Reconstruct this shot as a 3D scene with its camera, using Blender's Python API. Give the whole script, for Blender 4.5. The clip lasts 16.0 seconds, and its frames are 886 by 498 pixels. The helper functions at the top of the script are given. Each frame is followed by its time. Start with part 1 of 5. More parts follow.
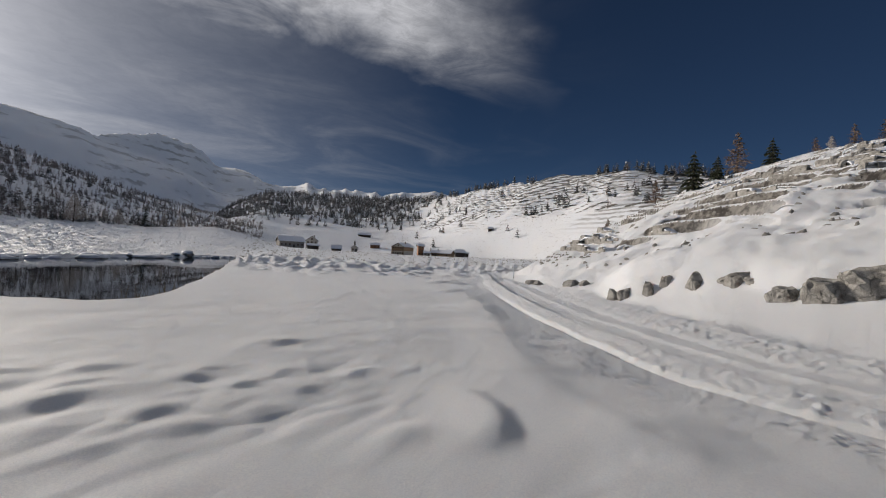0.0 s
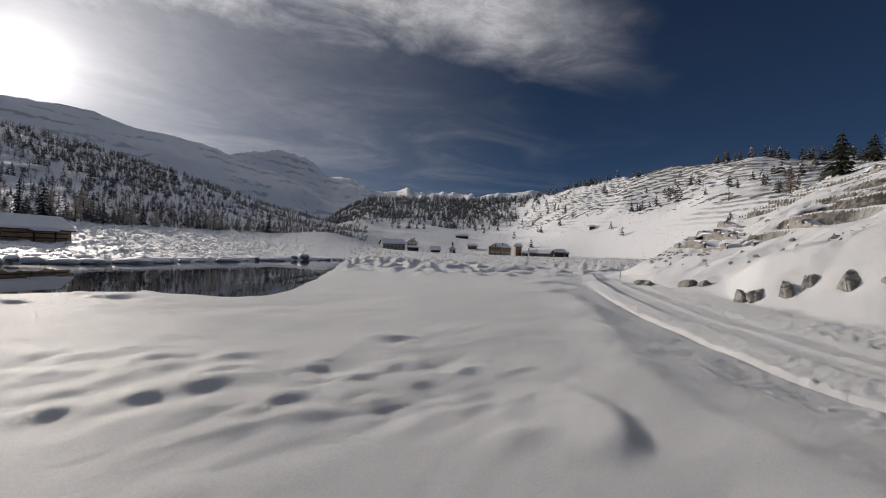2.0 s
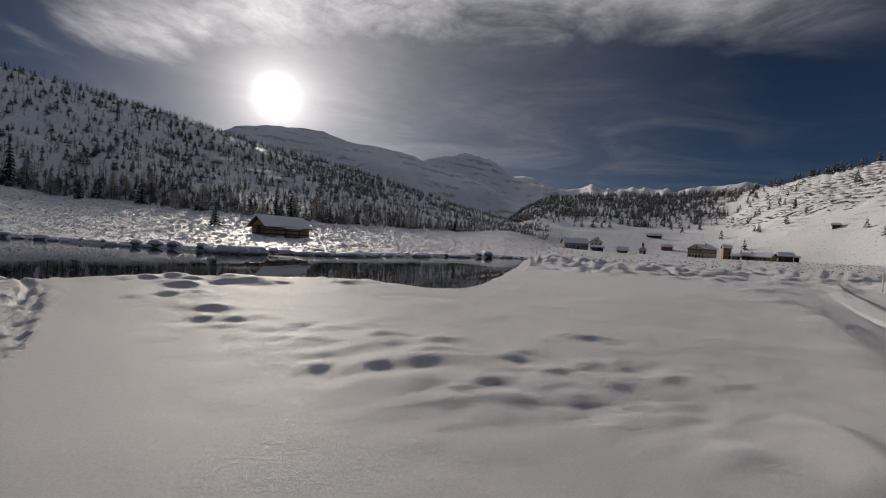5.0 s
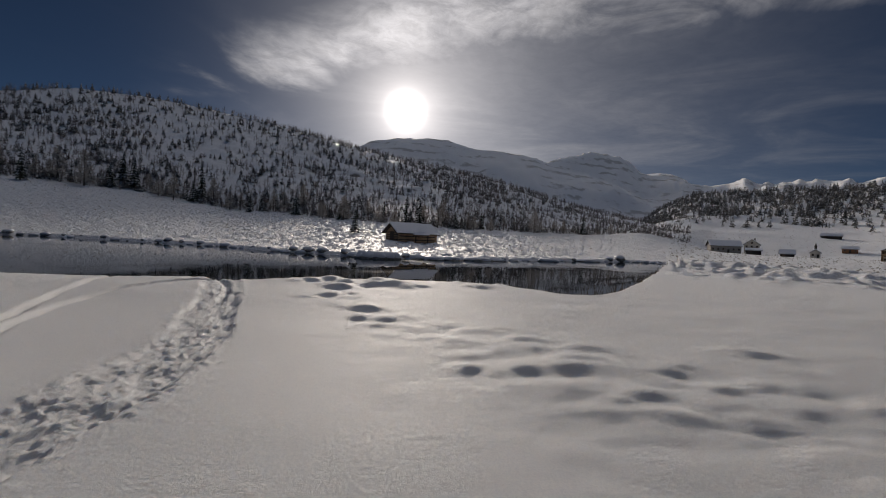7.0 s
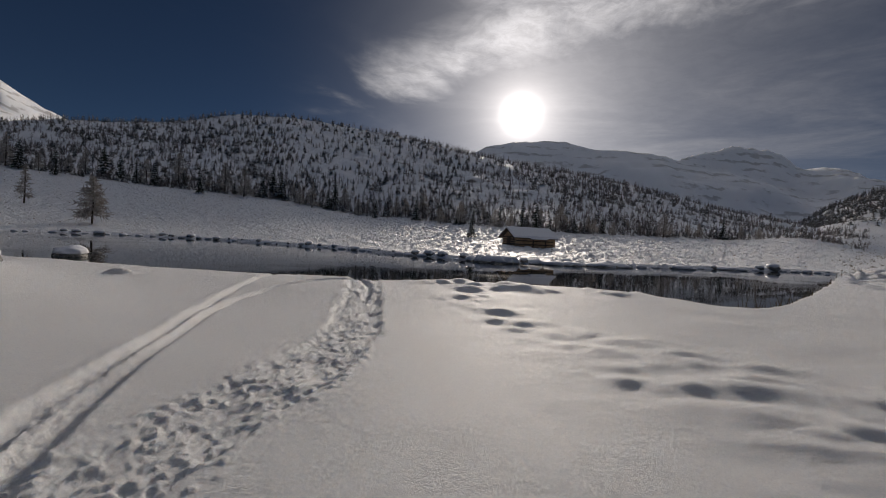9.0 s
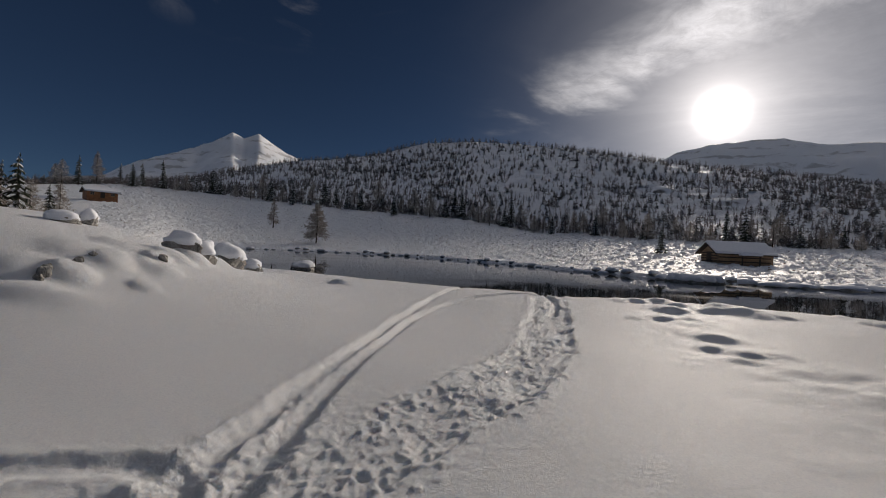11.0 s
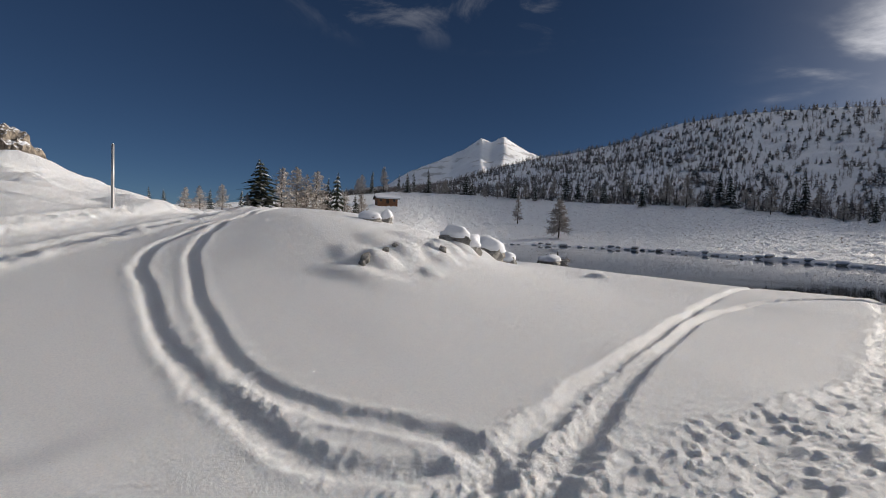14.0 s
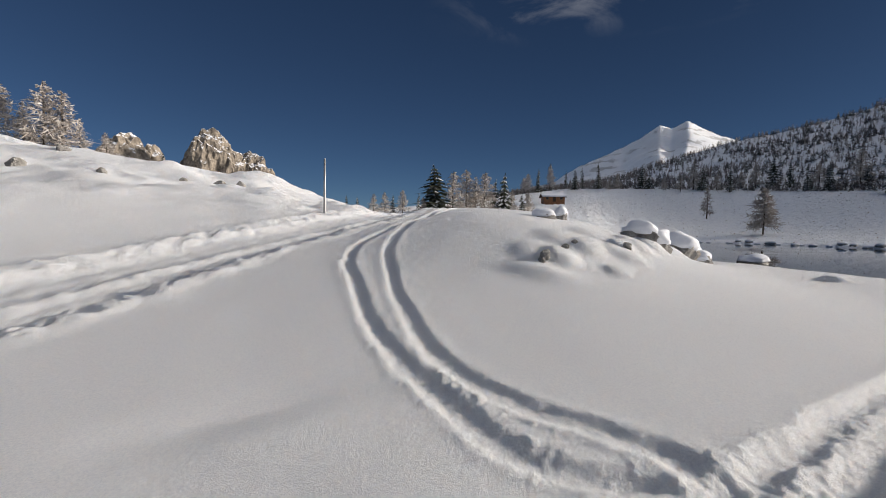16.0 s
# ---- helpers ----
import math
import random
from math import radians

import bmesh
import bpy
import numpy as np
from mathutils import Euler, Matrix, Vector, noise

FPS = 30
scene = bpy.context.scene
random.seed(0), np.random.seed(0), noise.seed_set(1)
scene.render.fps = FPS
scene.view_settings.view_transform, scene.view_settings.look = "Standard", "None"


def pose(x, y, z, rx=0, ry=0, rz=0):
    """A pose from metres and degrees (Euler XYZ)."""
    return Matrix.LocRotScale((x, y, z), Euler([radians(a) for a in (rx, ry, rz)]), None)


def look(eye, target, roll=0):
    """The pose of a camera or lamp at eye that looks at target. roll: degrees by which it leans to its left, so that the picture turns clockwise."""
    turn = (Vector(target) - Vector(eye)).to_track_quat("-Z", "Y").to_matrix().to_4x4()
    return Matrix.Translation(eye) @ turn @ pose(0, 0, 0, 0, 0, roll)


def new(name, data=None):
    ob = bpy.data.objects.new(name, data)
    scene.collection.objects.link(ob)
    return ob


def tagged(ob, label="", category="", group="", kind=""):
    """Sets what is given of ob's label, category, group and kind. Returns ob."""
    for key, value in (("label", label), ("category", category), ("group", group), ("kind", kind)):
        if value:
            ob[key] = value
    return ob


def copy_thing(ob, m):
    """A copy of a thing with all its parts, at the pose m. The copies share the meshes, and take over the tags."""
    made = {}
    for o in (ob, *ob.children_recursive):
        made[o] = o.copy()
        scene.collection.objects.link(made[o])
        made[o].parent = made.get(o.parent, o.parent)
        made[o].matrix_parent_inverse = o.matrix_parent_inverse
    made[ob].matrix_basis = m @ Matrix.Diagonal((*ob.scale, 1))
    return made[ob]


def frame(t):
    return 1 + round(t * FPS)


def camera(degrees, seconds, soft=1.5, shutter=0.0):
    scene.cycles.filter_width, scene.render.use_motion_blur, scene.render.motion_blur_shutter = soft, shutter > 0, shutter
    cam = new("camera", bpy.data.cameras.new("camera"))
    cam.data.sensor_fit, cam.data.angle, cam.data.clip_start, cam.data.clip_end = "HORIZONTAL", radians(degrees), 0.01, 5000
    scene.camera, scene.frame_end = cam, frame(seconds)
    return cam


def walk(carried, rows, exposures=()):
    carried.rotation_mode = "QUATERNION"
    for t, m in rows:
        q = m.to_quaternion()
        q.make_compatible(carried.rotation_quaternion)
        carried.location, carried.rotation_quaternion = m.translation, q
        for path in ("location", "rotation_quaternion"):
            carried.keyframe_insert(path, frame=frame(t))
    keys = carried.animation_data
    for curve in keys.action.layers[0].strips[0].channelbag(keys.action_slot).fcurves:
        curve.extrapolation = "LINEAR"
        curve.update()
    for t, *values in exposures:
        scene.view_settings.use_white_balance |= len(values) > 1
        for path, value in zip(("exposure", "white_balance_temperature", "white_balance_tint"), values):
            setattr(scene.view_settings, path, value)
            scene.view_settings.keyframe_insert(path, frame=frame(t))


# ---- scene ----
cam = camera(89.68, 16.0, soft=1.0)
# seconds, bearing, upward tilt, lean to the left, and the place about the standing point with the eyes 1.7 m above the snow
STEPS = (
    (0, 60.00, 0.85, 3.10, 0.798, -0.208, 0.090),
    (0.5, 56.86, 0.55, 2.76, 0.826, -0.143, 0.079),
    (1, 53.97, 0.71, 2.94, 0.858, -0.110, 0.057),
    (1.5, 50.86, 0.63, 2.67, 0.838, -0.067, 0.030),
    (2, 47.58, 0.35, 2.33, 0.812, -0.038, 0.034),
    (2.5, 44.63, -0.27, 2.31, 0.789, -0.014, 0.036),
    (3, 41.26, -0.70, 2.76, 0.716, 0.005, 0.031),
    (3.5, 37.66, -0.57, 2.43, 0.668, 0.022, 0.026),
    (4, 34.22, -0.77, 2.77, 0.616, 0.024, 0.012),
    (4.2, 32.18, -0.83, 2.98, 0.594, -0.009, -0.004),
    (6.3, 14.85, -1.34, 2.22, 0.297, -0.089, 0.009),
    (6.5, 13.31, -1.45, 2.00, 0.256, -0.083, 0.013),
    (7, 9.00, -1.20, 2.67, 0.189, -0.055, 0.011),
    (7.5, 6.02, -1.15, 2.90, 0.103, -0.036, 0.008),
    (8, 2.75, -1.28, 2.69, 0.000, -0.000, 0.000),
    (8.5, -0.81, -0.90, 2.88, -0.113, 0.027, -0.006),
    (9, -5.62, -1.31, 2.86, -0.252, 0.051, -0.037),
    (9.5, -11.84, -1.42, 2.33, -0.376, 0.099, -0.082),
    (9.7, -14.43, -1.14, 1.62, -0.397, 0.118, -0.101),
    (11.8, -34.85, -0.88, 2.73, -0.698, 0.130, -0.106),
    (12, -36.63, -1.05, 2.14, -0.739, 0.093, -0.110),
    (12.5, -41.80, -1.35, 1.60, -0.848, 0.104, -0.146),
    (13, -47.56, -1.77, 1.10, -0.936, 0.108, -0.188),
    (13.5, -52.71, -2.56, 1.69, -1.014, 0.108, -0.193),
    (14, -58.11, -2.09, 1.95, -1.112, 0.088, -0.199),
    (14.5, -63.76, -1.23, 0.67, -1.181, 0.041, -0.207),
    (15, -68.81, -1.10, -0.88, -1.224, -0.005, -0.230),
    (15.5, -73.24, -1.81, -0.58, -1.249, -0.063, -0.244),
    (16, -79.16, -2.70, 0.94, -1.275, -0.099, -0.257),
)
walk(cam, [(t, pose(x, y, z + 1.7, 90 + tilt, 0, -bearing) @ pose(0, 0, 0, 0, 0, lean)) for t, bearing, tilt, lean, x, y, z in STEPS],
     exposures=((0, 0.10, 6500, 13), (2, 0.0, 6550, 14), (3, -0.30, 6600, 15), (3.5, -0.36, 6650, 15), (8, -0.34, 6700, 15), (9.7, -0.32, 6700, 15), (12.5, -0.24, 6650, 15), (13.5, 0.14, 6600, 14), (14.5, 0.54, 6500, 13), (16, 0.52, 6500, 13)))

# ---------------------------------------------------------------- daylight
SUN_AZ, SUN_EL = 3.4, 15.7
sun_way = Vector((math.sin(radians(SUN_AZ)) * math.cos(radians(SUN_EL)), math.cos(radians(SUN_AZ)) * math.cos(radians(SUN_EL)), math.sin(radians(SUN_EL))))
sun = new("sun", bpy.data.lights.new("sun", "SUN"))
sun.data.energy, sun.data.angle, sun.data.color = 3.8, radians(7.0), (1.0, 0.92, 0.80)
sun.matrix_world = look(sun_way * 100, (0, 0, 0))


def node(tree, kind, at=None, **values):
    n = tree.nodes.new(kind)
    for key, v in values.items():
        if key in n.inputs:
            n.inputs[key].default_value = v
    return n


def calc(tree, op, a, b=None, clamp=False):
    n = tree.nodes.new("ShaderNodeMath")
    n.operation, n.use_clamp = op, clamp
    for k, v in enumerate((a, b)):
        if v is None:
            continue
        if isinstance(v, (int, float)):
            n.inputs[k].default_value = v
        else:
            tree.links.new(v, n.inputs[k])
    return n.outputs[0]


def ramp01(tree, v, lo, hi):
    n = tree.nodes.new("ShaderNodeMapRange")
    n.interpolation_type = "SMOOTHSTEP"
    tree.links.new(v, n.inputs["Value"])
    n.inputs["From Min"].default_value, n.inputs["From Max"].default_value = lo, hi
    return n.outputs[0]


def mixed(tree, fac, a, b, blend="MIX"):
    n = tree.nodes.new("ShaderNodeMix")
    n.data_type, n.blend_type = "RGBA", blend
    for k, v in ((0, fac), (6, a), (7, b)):
        if isinstance(v, (int, float)):
            n.inputs[k].default_value = v
        elif isinstance(v, tuple):
            n.inputs[k].default_value = (*v, 1)
        else:
            tree.links.new(v, n.inputs[k])
    return n.outputs[2]


world = bpy.data.worlds.new("winter sky")
scene.world = world
world.use_nodes = True
wt = world.node_tree
wt.nodes.clear()
sky = wt.nodes.new("ShaderNodeTexSky")
sky.sky_type, sky.sun_disc = "NISHITA", False
sky.sun_elevation, sky.sun_rotation = radians(SUN_EL), radians(SUN_AZ)
sky.altitude, sky.air_density, sky.dust_density, sky.ozone_density = 2400, 0.7, 0.15, 4.0
way = wt.nodes.new("ShaderNodeTexCoord").outputs["Generated"]
parts3 = wt.nodes.new("ShaderNodeSeparateXYZ")
wt.links.new(way, parts3.inputs[0])
dx, dy, dz = parts3.outputs
up = calc(wt, "ADD", calc(wt, "MAXIMUM", dz, 0.02), 0.02)
u, v = calc(wt, "DIVIDE", dx, up), calc(wt, "DIVIDE", dy, up)
flat = wt.nodes.new("ShaderNodeCombineXYZ")
wt.links.new(u, flat.inputs[0])
wt.links.new(v, flat.inputs[1])
billow = node(wt, "ShaderNodeTexNoise", Scale=2.2, Detail=9.0, Roughness=0.62, Distortion=0.7)
wisp = node(wt, "ShaderNodeTexNoise", Scale=0.75, Detail=6.0, Roughness=0.55, Distortion=1.2)
fleece = node(wt, "ShaderNodeTexNoise", Scale=8.5, Detail=6.0, Roughness=0.68, Distortion=0.5)
for n in (billow, wisp, fleece):
    wt.links.new(flat.outputs[0], n.inputs["Vector"])
# a sheet of high cloud that drifts in front of the sun, with an open edge on either side
edge = calc(wt, "ADD", calc(wt, "ADD", calc(wt, "MULTIPLY", u, -0.526), calc(wt, "MULTIPLY", v, -0.853)), 2.15)
edge = calc(wt, "ADD", edge, calc(wt, "MULTIPLY", calc(wt, "SUBTRACT", wisp.outputs[0], 0.5), 1.3))
az_node = calc(wt, "ARCTAN2", dx, dy)
az_soft = calc(wt, "ADD", az_node, calc(wt, "MULTIPLY", calc(wt, "SUBTRACT", wisp.outputs[0], 0.5), 0.5))
left_soft = calc(wt, "SUBTRACT", az_soft, calc(wt, "MULTIPLY", calc(wt, "MAXIMUM", calc(wt, "SUBTRACT", dz, 0.33), 0.0), calc(wt, "MULTIPLY", ramp01(wt, dz, 0.62, 0.5), 1.5)))
# unseen bright cloud overhead on the sun's side, added as fill light
overhead_fill = calc(wt, "MULTIPLY", ramp01(wt, dz, 0.62, 0.88), ramp01(wt, dy, -0.1, 0.5))
sheet = calc(wt, "MULTIPLY", ramp01(wt, edge, -0.25, 0.35), calc(wt, "MULTIPLY", ramp01(wt, left_soft, -0.36, -0.10), ramp01(wt, az_soft, 1.28, 0.88)))
cover = calc(wt, "MULTIPLY", calc(wt, "MAXIMUM", sheet, overhead_fill), calc(wt, "ADD", 0.30, calc(wt, "MULTIPLY", ramp01(wt, billow.outputs[0], 0.25, 0.62), 0.70)))
thin = calc(wt, "MULTIPLY", ramp01(wt, wisp.outputs[0], 0.42, 0.75), calc(wt, "MULTIPLY", ramp01(wt, az_node, -0.7, 0.3), ramp01(wt, az_node, 1.5, 0.6)))
toward = wt.nodes.new("ShaderNodeVectorMath")
toward.operation = "DOT_PRODUCT"
wt.links.new(way, toward.inputs[0])
toward.inputs[1].default_value = sun_way
near_sun = calc(wt, "MAXIMUM", toward.outputs["Value"], 0.0)
halo = calc(wt, "POWER", near_sun, 28)
blaze = calc(wt, "POWER", near_sun, 420)
core = calc(wt, "POWER", near_sun, 3600)
shine = calc(wt, "POWER", near_sun, 110)
SKY_GAIN = 0.030
deep = calc(wt, "SUBTRACT", 1.15, calc(wt, "MULTIPLY", ramp01(wt, toward.outputs["Value"], -0.1, 0.75), 0.42))
base = mixed(wt, 1.0, mixed(wt, 1.0, sky.outputs[0], deep, "MULTIPLY"), (0.92 * SKY_GAIN, 0.95 * SKY_GAIN, 0.92 * SKY_GAIN), "MULTIPLY")
fluff = calc(wt, "ADD", 0.86, calc(wt, "MULTIPLY", calc(wt, "MULTIPLY", ramp01(wt, fleece.outputs[0], 0.32, 0.66), 0.26), calc(wt, "ADD", 0.5, sheet)))
cloud_light = calc(wt, "ADD", calc(wt, "ADD", 0.48, calc(wt, "MULTIPLY", overhead_fill, 0.95)), calc(wt, "MULTIPLY", halo, 0.5))
cloud_light = calc(wt, "MULTIPLY", cloud_light, fluff)
cloud = mixed(wt, 1.0, (0.95, 0.97, 1.0), cloud_light, "MULTIPLY")
faint = calc(wt, "MULTIPLY", ramp01(wt, billow.outputs[0], 0.48, 0.70), calc(wt, "MULTIPLY", ramp01(wt, az_node, -1.45, -1.1), ramp01(wt, az_node, -0.5, -0.95)))
faint = calc(wt, "MULTIPLY", faint, ramp01(wt, dz, 0.36, 0.46))
haze = calc(wt, "MULTIPLY", calc(wt, "MULTIPLY", ramp01(wt, az_node, -0.3, 0.25), ramp01(wt, az_node, 1.1, 0.35)), calc(wt, "ADD", 0.15, calc(wt, "MULTIPLY", wisp.outputs[0], 0.21)))
veil = calc(wt, "ADD", calc(wt, "MAXIMUM", calc(wt, "MULTIPLY", cover, 0.88), haze), calc(wt, "ADD", calc(wt, "MULTIPLY", thin, 0.14), calc(wt, "MULTIPLY", faint, 0.22)), True)
body = mixed(wt, veil, base, cloud)
glow = calc(wt, "ADD", calc(wt, "MULTIPLY", shine, 0.27), calc(wt, "ADD", calc(wt, "ADD", calc(wt, "MULTIPLY", halo, 0.28), calc(wt, "MULTIPLY", blaze, 0.7)), calc(wt, "MULTIPLY", core, 8.0)))
body = mixed(wt, 1.0, body, mixed(wt, 1.0, (1.0, 0.97, 0.92), glow, "MULTIPLY"), "ADD")
back = wt.nodes.new("ShaderNodeBackground")
wt.links.new(body, back.inputs[0])
wt.links.new(back.outputs[0], wt.nodes.new("ShaderNodeOutputWorld").inputs[0])

# ---------------------------------------------------------------- the lie of the land
# Bearings are degrees clockwise from +y, seen from the standing place at the origin; EYE is the height of the eyes.
EYE = 1.7
WATER = -0.75


def hash01(ix, iy, seed):
    n = (ix.astype(np.int64) * 374761393 + iy.astype(np.int64) * 668265263 + seed * 974634777) & 0x7FFFFFFF
    n = ((n ^ (n >> 13)) * 1274126177) & 0x7FFFFFFF
    return ((n ^ (n >> 16)) & 0xFFFF) / 65535.0


def vnoise(x, y, seed=0):
    """Smooth noise, 0 to 1, with cells one unit wide."""
    ix, iy = np.floor(x), np.floor(y)
    fx, fy = x - ix, y - iy
    fx, fy = fx * fx * fx * (fx * (6 * fx - 15) + 10), fy * fy * fy * (fy * (6 * fy - 15) + 10)
    a, b = hash01(ix, iy, seed), hash01(ix + 1, iy, seed)
    c, d = hash01(ix, iy + 1, seed), hash01(ix + 1, iy + 1, seed)
    return (a + (b - a) * fx) * (1 - fy) + (c + (d - c) * fx) * fy


def fbm(x, y, octaves=4, seed=0):
    """Rolling noise of several sizes, about -0.5 to 0.5."""
    out, amp, tot = 0.0, 1.0, 0.0
    for k in range(octaves):
        out = out + amp * (vnoise(x * 2 ** k + 17.3 * k, y * 2 ** k - 9.1 * k, seed + k) - 0.5)
        tot += amp
        amp *= 0.5
    return out / tot * 1.4


def sstep(a, b, v):
    u = np.clip((v - a) / (b - a), 0, 1)
    return u * u * (3 - 2 * u)


def by_bearing(az, table):
    xs, ys = zip(*table)
    return (np.interp(az - 1.2, xs, ys) + 2 * np.interp(az, xs, ys) + np.interp(az + 1.2, xs, ys)) / 4


def bell(x, y, cx, cy, sx, sy, turn=0.0):
    c, s = math.cos(radians(turn)), math.sin(radians(turn))
    u, v = (x - cx) * c + (y - cy) * s, -(x - cx) * s + (y - cy) * c
    return np.exp(-(u / sx) ** 2 - (v / sy) ** 2)


def pillow(x, y, cx, cy, sx, sy, turn=0.0, rim=1.8):
    """Like a bell, but flat on top and steep at the rim."""
    c, s = math.cos(radians(turn)), math.sin(radians(turn))
    u, v = (x - cx) * c + (y - cy) * s, -(x - cx) * s + (y - cy) * c
    return np.exp(-((u / sx) ** 2 + (v / sy) ** 2) ** rim)


def path_frame(x, y, line):
    """Distance to the side of a line of points (left positive) and the length along it."""
    best, side, along, run = np.full(x.shape, 1e9), np.zeros(x.shape), np.zeros(x.shape), 0.0
    for (ax, ay), (bx, by) in zip(line, line[1:]):
        dx, dy = bx - ax, by - ay
        n = math.hypot(dx, dy)
        u = np.clip(((x - ax) * dx + (y - ay) * dy) / n ** 2, 0, 1)
        px, py = x - ax - u * dx, y - ay - u * dy
        d = np.hypot(px, py)
        near = d < best
        best = np.where(near, d, best)
        side = np.where(near, np.sign(dx * py - dy * px), side)
        along = np.where(near, run + u * n, along)
        run += n
    return best * side, along


def curve_through(points, per=8):
    """A smooth line through a few points."""
    p = [points[0], *points, points[-1]]
    out = []
    for a, b, c, d in zip(p, p[1:], p[2:], p[3:]):
        for k in range(per):
            u = k / per
            out.append(tuple(0.5 * (2 * b[i] + (c[i] - a[i]) * u + (2 * a[i] - 5 * b[i] + 4 * c[i] - d[i]) * u * u + (3 * b[i] - a[i] - 3 * c[i] + d[i]) * u ** 3) for i in (0, 1)))
    return out + [points[-1]]


# shores of the pond, metres from the standing place by bearing
NEAR_SHORE = ((-62, 62), (-56, 34), (-50, 23.5), (-44, 19.5), (-39, 17), (-30, 15.6), (-20, 15), (-10, 14.4), (0, 15), (14, 15.4), (25, 15.2), (29.7, 16), (33.5, 22), (35.9, 42), (37.6, 86), (40, 100))
FAR_SHORE = ((-62, 62), (-58, 90), (-53, 106), (-50, 110), (-45, 110), (-39, 104), (-33, 98), (-26, 82), (-17, 70), (-13, 61), (-6, 56), (1, 50), (13, 57), (22, 67), (28, 78), (34.5, 90), (37.6, 86), (40, 100))
MEADOW_START = ((-180, 16), (-95, 16), (-85, 26), (-75, 45), *FAR_SHORE, (46, 95), (54, 80), (64, 60), (75, 40), (90, 20), (110, 16), (180, 16))
# where the meadow ends and the slopes begin: bearing, metres, elevation angle
MEADOW_R = ((-180, 60), (-125, 45), (-100, 60), (-85, 130), (-64, 230), (-50, 230), (-30, 205), (-18, 178), (-10, 150), (0, 136), (10, 140), (20, 175), (30, 250), (40, 340), (50, 400), (58, 385), (66, 350), (72, 310), (80, 260), (90, 200), (105, 90), (120, 50), (180, 60))
MEADOW_EL = ((-180, 2), (-125, 2), (-97, 1.2), (-85, 2.4), (-75, 3.6), (-64, 5.0), (-58, 4.9), (-50, 4.6), (-43, 4.2), (-33, 3.9), (-28, 3.7), (-23, 3.3), (-17, 2.4), (-10, 2.2), (-3, 1.9), (0, 1.7), (10, 1.4), (28, 1.35), (33, 1.9), (37, 1.0), (40, 0.2), (45, 0.05), (55, -0.08), (64, 0.0), (72, 0.1), (80, 0.2), (95, 1), (120, 2), (180, 2))
# wooded hill beyond the pond
HILL_R = ((-80, 440), (-64, 470), (-50, 440), (-40, 420), (-30, 400), (-18, 385), (-10, 375), (0, 370), (10, 385), (20, 440), (28, 540), (36, 640))
HILL_EL = ((-92, -2), (-80, 2.6), (-72, 4.0), (-64, 5.2), (-58, 6.4), (-50, 8.8), (-47, 9.6), (-43, 10.0), (-38, 11.0), (-35, 11.8), (-31, 13.1), (-25, 13.4), (-18, 13.2), (-11, 12.4), (-4.6, 11.2), (-1, 10.6), (7.7, 9.2), (17.6, 7.2), (27, 4.4), (36, 2.6), (42, -2))
# high ground at the valley's head
PEAK_EL = ((-92, -2), (-75, 2), (-66, 5.6), (-62.4, 7.7), (-57.4, 9.8), (-53.7, 12.2), (-52.5, 11.6), (-50.9, 12.3), (-47.8, 10.2), (-42, 8.5), (-30, 8), (-12, 8), (-5, 10), (-1, 11.6), (2.5, 12.5), (6, 12.5), (9, 12.6), (12.6, 11.7), (17.5, 11.0), (21.6, 10.2), (24, 11.0), (27, 11.4), (30, 10.7), (32.5, 9.1), (35.5, 8.5), (38, 7.4), (41, 7.5), (43.4, 7.7), (47, 7.4), (52, 7.2), (56, 7.5), (58.5, 8.1), (63, 7.0), (75, 5), (100, -2))
PEAK_R = ((-92, 1700), (-45, 1800), (-5, 1500), (20, 1550), (27, 1900), (35, 2100), (50, 1900), (100, 1500))
# wooded valley side and terraced hill on the sunny side
SIDE_R = ((30, 1150), (45, 1050), (55, 900), (62, 720), (70, 580), (78, 500), (90, 450), (130, 400))
SIDE_EL = ((28, -2), (34, 4.2), (38, 6.4), (45, 6.6), (52, 6.7), (56, 6.9), (58.5, 7.3), (62, 8.0), (66, 9.0), (69, 9.7), (73, 10.6), (78, 11.1), (81, 11.2), (86, 10.9), (92, 10.2), (110, 8), (140, 4))
# the rocky slope beside the road
SLOPE_FOOT = ((60, 50), (66, 46), (72, 36), (78, 27), (85, 21), (92, 17.5), (100, 15.5), (110, 14), (140, 15), (180, 22))
SLOPE_R = ((60, 60), (68, 50), (72, 46), (76, 56), (80, 66), (84, 78), (90, 88), (98, 95), (110, 95), (140, 80), (180, 80))
SLOPE_EL = ((60, -3), (69, -2.2), (71, -1.4), (74.5, 1.6), (79.5, 3.6), (82.5, 5.8), (87.3, 8.2), (92.5, 10.2), (97.7, 11.7), (102, 12.5), (105, 12.8), (120, 13), (150, 9), (180, 5))
BANK_R = ((60, 26), (77, 30), (82, 24.3), (85.6, 23.4), (90.4, 22.3), (95, 21.4), (98, 20.0), (104.4, 19.4), (110, 19), (140, 19))
# the snowy rise on the other side of the road
RISE_EL = ((-180, 5), (-150, 7.5), (-124, 7.2), (-116, 7.0), (-111.7, 6.4), (-109, 5.9), (-105, 5.1), (-100.9, 5.0), (-97, 3.6), (-93, 2.3), (-89, 0.5), (-84, -3))

ROAD = curve_through([(66, 55), (52, 34), (43, 20.5), (33, 13.6), (24, 8.1), (17.2, 4.0), (14, 1.4), (12.2, -0.9), (9.5, -4.8), (4, -8.2), (-2, -7.8), (-6.2, -5.7), (-9, -4.1), (-11.2, -2.85), (-13.6, -1.2), (-17, 0.6), (-24, 2.6), (-36, 2), (-55, -6)])


